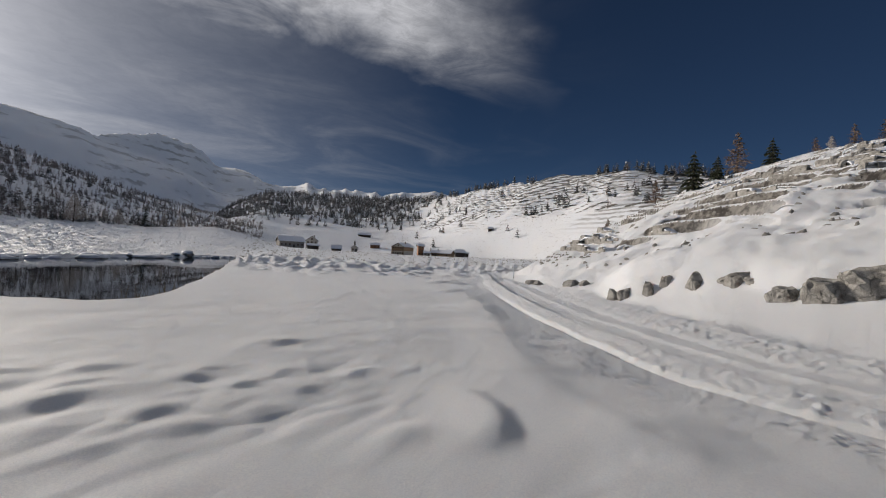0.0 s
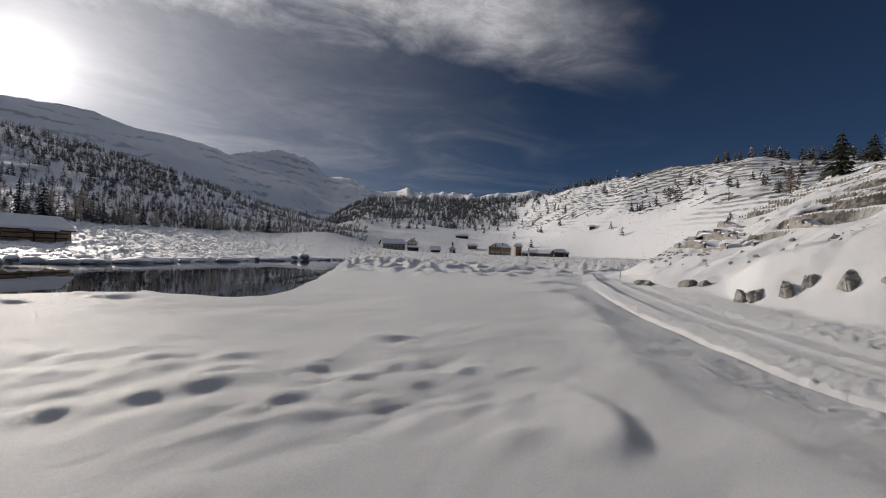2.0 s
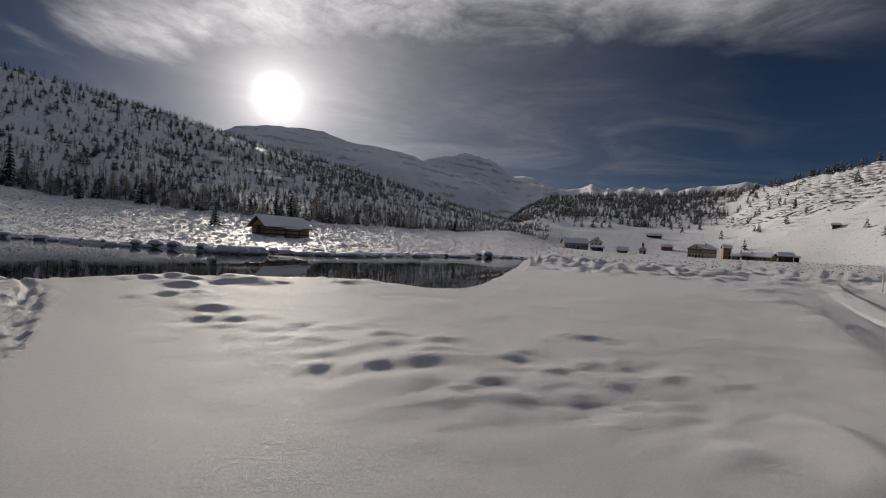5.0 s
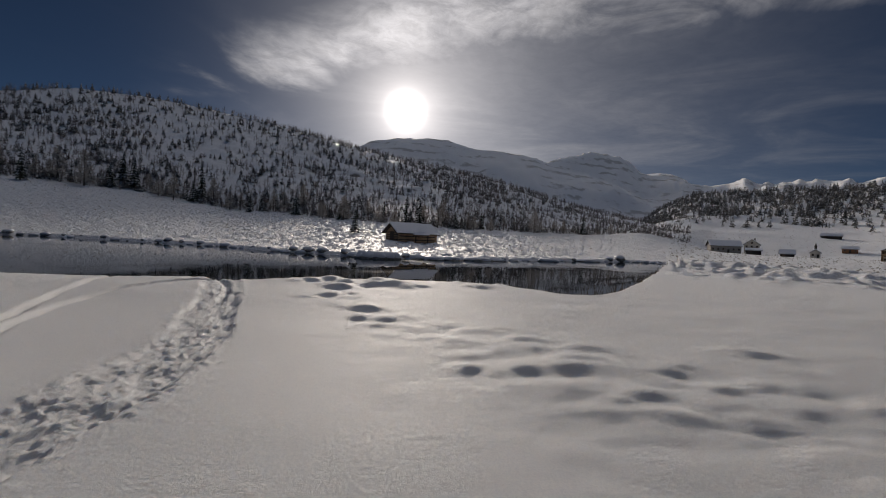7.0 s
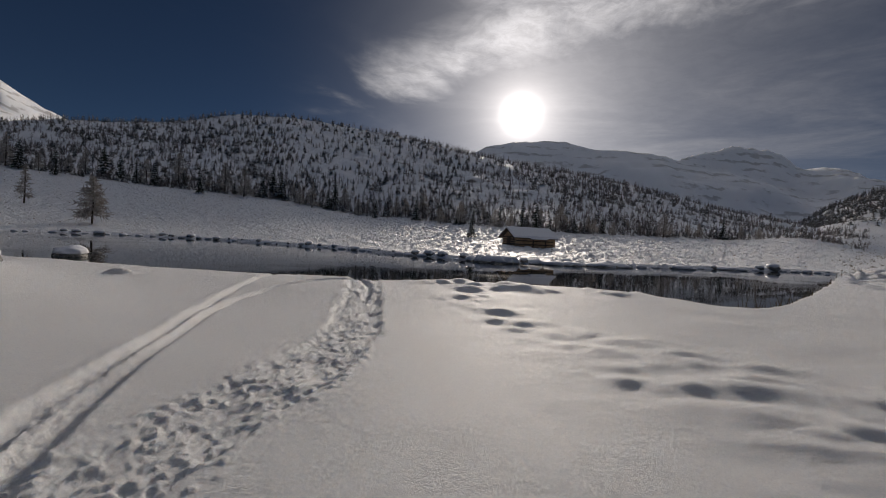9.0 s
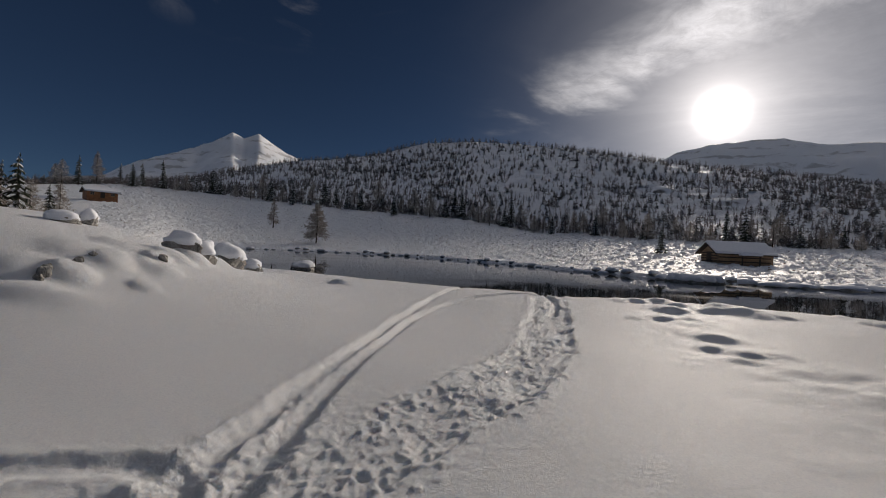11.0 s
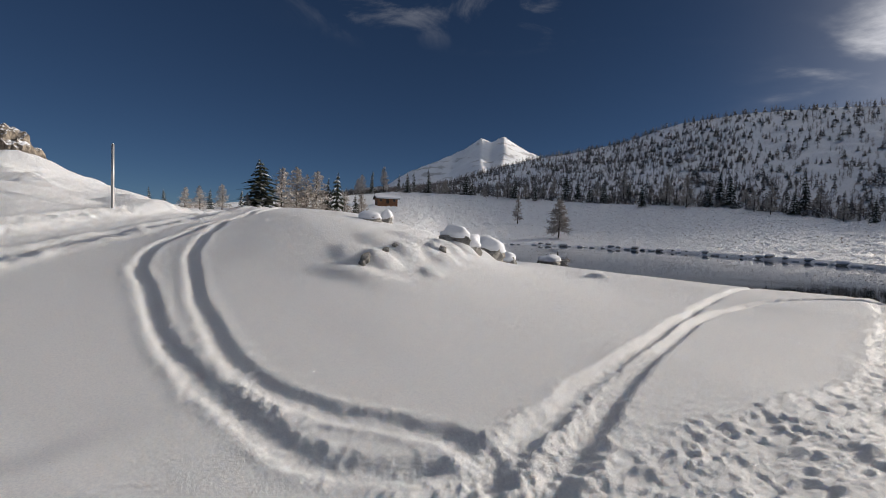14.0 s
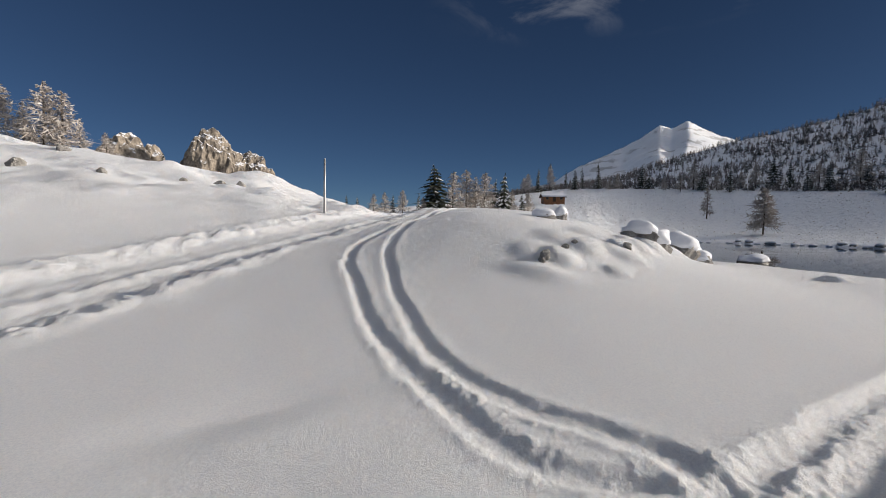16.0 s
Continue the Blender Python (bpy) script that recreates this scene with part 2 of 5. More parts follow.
def layer(r, az, foot, foot_z, crest, el, bulge=0.0, behind=0.25):
    """A slope that climbs from its foot to a crest seen at the elevation angle el, and falls off behind it."""
    top = EYE + crest * np.tan(np.radians(el))
    u = np.clip((r - foot) / (crest - foot), 0, 1)
    shape = u + bulge * np.sin(np.pi * u)
    z = foot_z + (top - foot_z) * shape
    return np.where(r > crest, top - (r - crest) * behind, np.where(r < foot, -50, z))


def smooth_max(a, b, k):
    h = np.clip(0.5 + 0.5 * (a - b) / k, 0, 1)
    return b + (a - b) * h + k * h * (1 - h)


def terraces(z, x, y, high, seed, bite=0.85, riser=0.72):
    """Ledges of layered rock: steep risers between flat treads."""
    q = z / high + 0.9 * fbm(x / (high * 14), y / (high * 14), 3, seed)
    f = q - np.floor(q)
    step = np.floor(q) + sstep(riser, 0.92, f)
    return (step - q) * high * bite


def base_ground(x, y):
    """Height of the land without prints and tracks."""
    r = np.hypot(x, y)
    az = np.degrees(np.arctan2(x, y))
    ns, fs = by_bearing(az, NEAR_SHORE), by_bearing(az, FAR_SHORE)
    start = by_bearing(az, MEADOW_START)
    shrink = np.minimum(1, start / np.maximum(r, 0.01))
    near = NEAR_Z(x * shrink, y * shrink, r * shrink, az)
    mr, me = by_bearing(az, MEADOW_R), by_bearing(az, MEADOW_EL)
    mz = EYE + mr * np.tan(np.radians(me))
    pond = (az > -62) & (az < 40)
    wet = sstep(-62, -58, az) * sstep(39.5, 36.5, az)
    # meadow from the far shore up to the foot of the slopes
    sz = near + (-0.35 - near) * wet
    u = np.clip((r - start) / np.maximum(mr - start, 1), 0, 1)
    meadow = sz + (mz - sz) * (0.45 * u + 0.55 * u * u) + np.where(r > mr, np.minimum((r - mr) * 0.02, 20), 0)
    meadow = meadow + fbm(x / 9, y / 9, 4, 3) * np.clip((r - start) * 0.05, 0, 0.4) + fbm(x / 1.6, y / 1.6, 3, 5) * 0.46 * sstep(2, 10, r - start) * (1 - sstep(180, 300, r))
    z = np.where(r < start, near, meadow)
    z = np.where(pond & (r > ns) & (r < fs), np.minimum(z, near), z)
    # the slopes
    hill = layer(r, az, mr, mz - 0.5, by_bearing(az, HILL_R), by_bearing(az, HILL_EL), -0.025, 0.1)
    hill = hill + fbm(x / 40, y / 40, 5, 21) * 8 * sstep(0, 160, r - mr) * (1 - 0.8 * sstep(0.75, 1.0, r / by_bearing(az, HILL_R)))
    hill = hill + (terraces(hill, x, y, 4.0, 24, 0.5) * sstep(-0.1, 0.2, fbm(x / 60, y / 60, 3, 25)) + fbm(x / 9, y / 9, 3, 26) * 2.2) * sstep(10, 80, r - mr) * (1 - 0.7 * sstep(0.85, 1.0, r / by_bearing(az, HILL_R)))
    side = layer(r, az, mr, mz - 0.5, by_bearing(az, SIDE_R), by_bearing(az, SIDE_EL), 0.03 - 0.12 * sstep(66, 56, az), 0.1)
    sm = sstep(10, 120, r - mr)
    low = (r - mr) / np.maximum(by_bearing(az, SIDE_R) - mr, 1)
    side = side + fbm(x / 60, y / 60, 5, 31) * (4 + 10 * sstep(0.25, 0.7, low)) * sm * (1 - 0.6 * sstep(0.75, 1, r / by_bearing(az, SIDE_R)))
    side = side + terraces(side, x, y, 3.6, 41, 1.0, 0.78) * sstep(-0.3, 0.05, fbm(x / 50, y / 50, 3, 43)) * sm * sstep(50, 66, az) * sstep(0.22, 0.5, (r - mr) / np.maximum(by_bearing(az, SIDE_R) - mr, 1) + 0.3 * fbm(x / 40, y / 40, 2, 8))
    pr = by_bearing(az, PEAK_R)
    jag = sstep(34.5, 37.5, az) * sstep(58, 53, az) * (0.1 + 0.9 * fbm(az / 1.3, r / 900, 4, 59))
    peak = layer(r, az, pr * (0.3 + 0.22 * sstep(-8, 0, az) * sstep(40, 33, az)), 10.0, pr, np.interp(az, *zip(*PEAK_EL)) + jag, -0.10, 0.4)
    rug = 1 - 0.8 * sstep(0.85, 1.0, r / pr)
    peak = peak + (fbm(x / 260, y / 260, 5, 51) * 80 + terraces(peak, x, y, 26.0, 52, 0.3, 0.72) * sstep(0.0, 0.25, fbm(x / 300, y / 300, 3, 53))) * sstep(500, 800, r) * rug + fbm(x / 60, y / 60, 4, 57) * 9 * sstep(700, 900, r)
    foot = by_bearing(az, SLOPE_FOOT)
    slope = layer(r, az, foot, near - 0.2, by_bearing(az, SLOPE_R), by_bearing(az, SLOPE_EL), 0.05, 0.12)
    on = sstep(1.0, 9, r - foot)
    slope = slope + (fbm(x / 11, y / 11, 4, 61) * 1.3 + fbm(x / 3.2, y / 2.6, 3, 64) * 0.34 + fbm(x / 1.3, y / 1.0, 2, 65) * 0.14 + np.maximum(fbm(x / 0.7, y / 0.6, 2, 67), 0) * 0.07) * on * (1 - 0.5 * sstep(60, 90, r)) 
    beds = terraces(slope, x, y, 1.35, 66, 0.85, 0.69) * sstep(-0.10, 0.10, fbm(x / 7, y / 7, 4, 68))
    slope = slope + beds * sstep(13, 19, r - foot + 5 * fbm(x / 9, y / 9, 2, 169))
    # the low bank whose stones stand bare beside the road
    rock_r = by_bearing(az, BANK_R)
    slope = slope + 0.78 * sstep(-0.4, 0.9, r - rock_r + 0.35 * fbm(x / 1.1, y / 1.1, 2, 69)) * sstep(12, 3, r - rock_r) * sstep(80, 84, az)
    rise = layer(r, az, np.full(r.shape, 12.0), near - 0.1, np.full(r.shape, 46.0), by_bearing(az, RISE_EL), 0.0, 0.15)
    on = sstep(2, 9, r - 12)
    rise = rise + (fbm(x / 8, y / 8, 3, 71) * 1.1 + fbm(x / 2.7, y / 2.7, 2, 73) * 0.42 + np.maximum(fbm(x / 1.2, y / 1.2, 2, 75), 0) * 0.3) * on
    left = (az < -80) | (az > 170)
    right = (az > 60)
    z = np.where(left, smooth_max(z, rise, 0.25), z)
    z = np.where(right, smooth_max(z, slope, 0.25), z)
    z = smooth_max(z, hill, 1.0)
    z = np.where(az > 25, smooth_max(z, side, 1.0), z)
    z = np.maximum(z, peak)
    # the basin of the pond, with a steep snowy bank on this side
    inside = np.where(pond, np.minimum(r - ns, fs - r), -9)
    wob = fbm(x / 2.5, y / 2.5, 3, 81) * 0.8 * sstep(20, 40, r)
    bed = WATER - 0.12 - 0.5 * sstep(0, 4, inside + wob)
    cut = sstep(-0.9, 0.1, inside + wob)
    z = z * (1 - cut) + np.minimum(z, bed) * cut
    return z


# pillows of snow over the stones of the knoll
CUSHIONS = [(-8.45, 3.38, 0.13, 0.34), (-9.4, 4.0, 0.10, 0.72), (-8.92, 4.12, 0.08, 0.32), (-8.9, 4.88, 0.12, 0.40), (-8.0, 4.15, 0.06, 0.24), (-9.15, 4.5, 0.08, 0.36), (-9.9, 5.7, 0.20, 0.45), (-10.6, 6.5, 0.22, 0.5), (-9.4, 10.4, 0.12, 0.3), (-11.4, 7.6, 0.2, 0.55), (-8.75, 3.0, 0.07, 0.5), (-9.5, 5.2, 0.12, 0.3), (-10.2, 5.0, 0.10, 0.6)]


def NEAR_Z(x, y, r, az):
    """The snow round the standing place."""
    z = 0.10 + 0.02 * fbm(x / 3, y / 3, 3, 2) * 4
    z = z + 0.24 * sstep(8, 14.5, r) * sstep(40, 10, az) * sstep(-60, -40, az)
    z = z + 0.95 * sstep(-5, -13, x) * sstep(10.5, 2.5, y) + 0.95 * sstep(-11, -21, x) * sstep(12, 2, y)      # climbs along the road
    z = z + 0.74 * pillow(x, y, -14.3, 5.4, 5.6, 4.9, -25, 1.3) + 0.30 * bell(x, y, -9.5, 3.1, 3.0, 3.2, -20)       # stony knoll
    z = z + 0.55 * bell(x, y, -16.5, 7.6, 3.2, 2.6, 0) + sum(h * pillow(x, y, cx, cy, w, w * 0.8) for cx, cy, h, w in CUSHIONS)
    z = z + np.maximum(fbm(x / 1.15, y / 1.5, 2, 6), -0.02) * bell(x, y, 38, 44, 20, 26, 0) * 1.25 * sstep(24, 32, np.hypot(x, y))
    z = z + 0.30 * np.maximum(fbm(x / 0.9, y / 0.7, 2, 16), 0) * sstep(12.2, 13.4, r) * sstep(16.5, 14.5, r) * sstep(-14, -8, az) * sstep(22, 12, az)
    z = z + 0.13 * pillow(x, y, 25.3, 14.1, 0.75, 0.55) + 0.08 * pillow(x, y, 19.5, 10.2, 0.75, 0.45) + 0.04 * pillow(x, y, 20.3, 10.0, 0.5, 0.4)
    z = z - 0.12 * sstep(5.8, 10.6, x - 0.25 * y) * sstep(14, 2, y)                                        # down to the road
    z = z + 0.10 * pillow(x, y, -7.95, 2.75, 0.62, 0.27, 52, 1.1)
    return z


RUTS = [[(-26, 5.2), (-19, 4.2), (-14.2, 2.0), (-11.7, 0.5), (-9.8, -0.25), (-7.6, -0.05), (-6.35, 0.14), (-5.35, 0.36), (-4.6, 0.58), (-4.1, 0.72), (-3.8, 0.84), (-3.55, 1.07), (-3.3, 1.45), (-3.15, 1.76), (-3.46, 2.4), (-3.86, 3.32), (-4.25, 4.41), (-4.85, 5.95), (-5.8, 8.78), (-6.4, 11.2), (-6.6, 13.2)],
        [(-26, 4.6), (-19, 3.6), (-13.6, 1.6), (-10.6, 0.6), (-8.3, 0.42), (-7.0, 0.53), (-5.7, 0.68), (-4.85, 0.93), (-4.3, 1.22), (-3.9, 1.57), (-3.5, 1.8), (-2.7, 1.6)],
        [(-2.5, 1.2), (-2.94, 2.0), (-3.3, 2.74), (-3.62, 3.37), (-4.0, 4.35), (-4.6, 5.96), (-5.35, 8.4), (-5.5, 10.5), (-5.0, 12.2), (-4.2, 13.0)],
        [(-6.6, 13.0), (-5.4, 13.3), (-4.2, 13.4), (-3.5, 12.2), (-3.0, 10.2)]]
TRAMPLED = [(-3.9, 13.2), (-3.3, 11.0), (-2.75, 8.7), (-2.35, 6.9), (-2.3, 5.4), (-2.32, 4.35), (-2.43, 3.5), (-2.5, 2.8), (-2.65, 2.1), (-2.7, 1.4)]
# old prints, half filled: place and width
PRINTS = [(-0.74, 10.89, 0.45), (-0.28, 11.12, 0.35), (0.12, 12.58, 0.5), (-0.39, 9.61, 0.3), (0.09, 9.43, 0.6), (0.03, 8.7, 0.3), (0.43, 8.47, 0.42), (0.36, 7.75, 0.5), (0.93, 8.56, 0.45), (0.99, 7.46, 0.34),
          (1.57, 7.8, 0.28), (1.15, 6.79, 0.36), (1.5, 6.58, 0.34), (1.72, 6.46, 0.26), (2.15, 7.22, 0.7), (1.58, 5.73, 0.3), (2.12, 5.9, 0.36), (2.8, 6.15, 0.36), (2.55, 7.4, 0.45), (2.68, 6.66, 0.42),
          (3.41, 6.19, 0.36), (2.78, 5.05, 0.62), (2.1, 5.0, 0.34), (2.45, 4.21, 0.55), (2.74, 3.97, 0.3), (3.27, 4.04, 0.6), (3.11, 5.5, 0.5), (3.84, 4.56, 0.26), (4.1, 4.95, 0.28), (1.39, 5.18, 0.24),
          (1.81, 4.89, 0.24), (2.59, 3.61, 0.3), (3.06, 3.56, 0.5), (6.18, 5.74, 0.6), (5.62, 4.42, 0.3), (5.69, 3.62, 0.28), (4.41, 5.12, 0.26), (3.96, 3.78, 0.5), (3.91, 3.38, 0.3), (4.3, 4.2, 0.3), (5.0, 4.3, 0.34), (4.7, 3.6, 0.3), (-0.6, 12.2, 0.4)]
# the groove beside the groomed track on the sunny side, walked towards the standing place
GROOVE = curve_through([(62, 23.5), (51, 23.2), (43.5, 20.8), (38.5, 17.9), (34.4, 15.5), (24.6, 10.2), (17.0, 5.5), (13.6, 3.0), (11.2, 1.2), (9.9, -0.1), (9.0, -1.4), (7.6, -4.0)])
ROAD_HALF = ((0, 2.4), (50, 2.3), (64, 2.5), (72, 2.9), (80, 3.0), (88, 2.6), (97, 1.7), (103, 1.25), (140, 1.3))


def ground_detail(x, y, z):
    """Prints, ski ruts and the groomed road, pressed into the snow."""
    r = np.hypot(x, y)
    z = z.copy()
    # the groomed road: a flat lane between rough berms, with a groove along one side
    m = np.nonzero(r < 75)
    d, along = path_frame(x[m], y[m], ROAD)
    half = by_bearing(along, ROAD_HALF)
    bx, by = x[m], y[m]
    crumbs = fbm(bx / 0.22, by / 0.22, 3, 91)
    lane = 1 - sstep(half - 0.3, half + 0.5, np.abs(d))
    wall = np.exp(-(np.abs(np.abs(d) - half) / 0.34) ** 3)
    ridge = wall * (0.16 - 0.05 * sstep(90, 100, along) + 0.05 * fbm(bx / 0.45, by / 0.45, 2, 92) + 0.09 * crumbs) + np.exp(-((d + half * 0.12) / 0.16) ** 2) * 0.05 * (1 + crumbs)
    groove = -0.12 * np.exp(-((d - half - 0.46) / 0.10) ** 2) * sstep(100, 90, along) * sstep(24, 13, np.hypot(bx, by))
    lines = 0.004 * np.sin(d * 2 * math.pi / 0.35) * lane
    rough = np.exp(-((d - half - 1.0) / 0.9) ** 2) * (crumbs * 0.11 + 0.08 * fbm(bx / 0.09, by / 0.09, 2, 93)) * sstep(100, 80, along)
    far = sstep(6, 16, np.hypot(bx, by))
    old = sstep(88, 95, along)
    z[m] += old * (-0.14 * lane + ridge + groove + lines + rough + crumbs * 0.028 * lane * (1 - far * 0.5))
    # beside the slope: rough shoulder, thin groove, crumbly berm, two packed lanes with a ridge between, second berm
    m = np.nonzero((r < 75) & (x > 5.5) & (y > -9))
    bx, by = x[m], y[m]
    s, along = path_frame(bx, by, GROOVE)
    s = s + 0.05 * fbm(bx / 0.6, by / 0.6, 2, 191)
    fade = sstep(-8, -3.5, by) * sstep(75, 60, bx)
    crumbs = fbm(bx / 0.14, by / 0.14, 3, 91)
    clods = np.maximum(fbm(bx / 0.13, by / 0.13, 2, 93), 0)
    on_berm = sstep(0.06, 0.14, s) * sstep(1.1, 0.92, s)
    berm2 = sstep(3.3, 3.7, s) * sstep(6.2, 5.0, s)
    bed = -0.12 * sstep(-1.9, 0.0, s) * sstep(6.4, 5.0, s)
    prof = bed + on_berm * (0.015 + 0.15 * np.clip(s, 0, 1.0) + 0.03 * crumbs + 0.05 * clods) - 0.16 * np.exp(-(np.abs(s) / 0.08) ** 3) * sstep(30, 15, np.hypot(bx, by))
    prof = prof - 0.03 * sstep(1.0, 1.15, s) * sstep(2.3, 2.2, s) - 0.03 * sstep(2.5, 2.6, s) * sstep(3.5, 3.3, s) + (0.03 + 0.04 * clods) * np.exp(-((s - 2.4) / 0.10) ** 2)
    prof = prof + berm2 * (0.10 * np.clip(s - 3.3, 0, 1.7) + 0.05 * crumbs + 0.08 * clods) + (0.012 * crumbs + 0.006 * np.sin(s * 21)) * sstep(1.0, 1.2, s) * sstep(3.4, 3.2, s)
    shoulder = sstep(-2.3, -1.5, s + 0.5 * fbm(bx / 0.9, by / 0.9, 2, 192)) * sstep(-0.08, -0.25, s)
    prof = prof + shoulder * (0.020 * crumbs + 0.030 * clods - 0.012)
    z[m] += fade * prof
    m = np.nonzero((r < 32) & (y > -6))
    x, y, w = x[m], y[m], z[m]
    # soft bank above the road, and the drift with its sharp lee side
    bank, _ = path_frame(x, y, [(20, 9.6), (16, 6.9), (11.7, 4.3), (8.2, 2.5), (6.9, 1.6), (6.1, 0.95), (5.4, 0.2), (4.6, -1.2), (3, -3)])
    w = w + 0.055 * np.exp(-(bank / np.where(bank < 0, 0.8, 0.42)) ** 2) - 0.07 * sstep(-0.1, 2.0, bank) * sstep(8, 3, bank) * sstep(30, 16, x)
    u, v = (x - 4.95) * 0.667 - (y - 1.95) * 0.745, (x - 4.95) * 0.745 + (y - 1.95) * 0.667
    lee = 0.63 - 0.30 * (v - 0.1) ** 2 + 0.03 * fbm(x / 0.4, y / 0.4, 2, 193)
    w = w + 0.085 * sstep(-1.1, -0.1, u - lee) * sstep(0.10, -0.26, u - lee) * np.exp(-((v - 0.15) / 0.85) ** 4) + 0.05 * bell(x, y, 4.35, 2.15, 0.3, 0.22)
    # a wind scoop beside the track
    u, v = (x + 4.28) * -0.92 - (y + 0.75) * 0.4, (x + 4.28) * -0.4 + (y + 0.75) * 0.92
    w = w - 0.05 * sstep(-0.1, 0.40, u) * np.exp(-(v / 0.8) ** 2) * np.exp(-np.maximum(u - 0.4, 0) / 0.7)
    # old prints: a steep wall on the far side, a long soft near side, and a swell of snow behind each
    dice = np.random.default_rng(77)
    walked, pit, swell = np.zeros(x.shape), np.zeros(x.shape), np.zeros(x.shape)
    for px, py, wide in PRINTS:
        turn, deep = dice.uniform(-22, 18), (0.014 + 0.012 * wide) * dice.uniform(0.7, 1.3) * (0.85 if px < 3.6 else 0.75) * (1 + 0.45 * min(max(py - 7.0, 0) / 2.0, 1))
        k = np.nonzero((np.abs(x - px) < 1.6) & (np.abs(y - py) < 1.6))
        c, n = math.cos(radians(turn)), math.sin(radians(turn))
        a, b = (x[k] - px) * c + (y[k] - py) * n, -(x[k] - px) * n + (y[k] - py) * c - 0.04 + 0.22 * ((x[k] - px) * c) ** 2 / wide
        big = 0.55 * wide + 0.03
        pit[k] = np.minimum(pit[k], -0.5 * deep * np.exp(-(a / big) ** 2) * np.exp(-(b / np.where(b > 0, 0.11 + 0.10 * wide, 0.16 + 0.28 * wide)) ** 2))
        swell[k] = np.maximum(swell[k], 2.4 * deep * np.exp(-(a / (big * 1.25)) ** 2) * np.exp(-((b - 0.20 - 0.22 * wide) / np.where(b > 0.20 + 0.22 * wide, 0.20 + 0.2 * wide, 0.11 + 0.12 * wide)) ** 2))
        walked[k] = np.maximum(walked[k], np.exp(-(a / 0.9) ** 2 - (b / 0.7) ** 2))
    w = w + pit + swell + walked * (0.040 * (vnoise(x / 0.46, y / 0.32, 295) - 0.5) + 0.05 * (vnoise(x / 0.8, y / 0.5, 294) - 0.5))
    k = np.nonzero(x > 0)
    ripple = fbm(x[k] / 0.8, y[k] / 0.42, 2, 95)
    w[k] += (0.07 * ripple - 0.04 * np.abs(ripple)) * bell(x[k], y[k], 4.3, 4.0, 2.4, 1.4, -10) + 0.05 * fbm(x[k] / 1.6, y[k] / 1.1, 3, 96) * sstep(1, 5, x[k])
    # ski ruts: smooth floor, crumbled rims
    k = np.nonzero((x < -0.8) & (y > -1.6) & (x > -30))
    kx, ky, kw = x[k], y[k], w[k]
    fine = fbm(kx / 0.055, ky / 0.055, 3, 97)
    torn = np.maximum(fine, -0.1) * (0.45 + vnoise(kx / 0.45, ky / 0.45, 197))
    half = 0.110 - 0.035 * sstep(4.5, 8, np.hypot(kx, ky))
    for line in RUTS:
        d, along = path_frame(kx, ky, curve_through(line, 5))
        d = d + 0.06 * fbm(kx / 0.7, ky / 0.7, 2, 98) + 0.025 * fbm(kx / 0.12, ky / 0.12, 2, 198)
        fade = sstep(0, 0.8, along)
        wall = np.exp(-(np.abs(d) / (half + 0.01)) ** 3)
        rim = np.exp(-((np.abs(d) - half - 0.075) / 0.075) ** 2)
        kw = kw + fade * (-0.031 * (1 + 1.5 * sstep(1.3, 2.8, ky)) * wall * (1 + 0.25 * fbm(kx / 0.6, ky / 0.6, 2, 196)) + 0.012 * wall * fine + rim * (0.008 + 0.022 * torn))
    d, along = path_frame(kx, ky, curve_through(TRAMPLED, 5))
    d = d + 0.14 * fbm(kx / 0.45, ky / 0.45, 3, 94)
    within = 1 - sstep(0.34, 0.52, np.abs(d))
    holes = sstep(0.10, 0.26, fbm(along / 0.40, d / 0.30, 2, 299))
    streak = fbm(along / 0.9, d / 0.16, 3, 298)
    clods = np.maximum(fbm(kx / 0.085, ky / 0.085, 3, 297), -0.03)
    kw = kw + within * (-0.045 + 0.035 * fbm(kx / 0.5, ky / 0.45, 3, 99) + 0.05 * streak - 0.022 * holes + 0.06 * clods + 0.016 * fine) + np.exp(-((np.abs(d) - 0.52) / 0.12) ** 2) * (0.006 + 0.045 * clods)
    # crumbs thrown beside the tracks
    kw = kw + 0.03 * np.maximum(fbm(kx / 0.07, ky / 0.07, 2, 296) - 0.25, 0) * sstep(1.3, 0.6, np.abs(d))
    w[k] = kw
    z[m] = w
    return z

# ---------------------------------------------------------------- materials


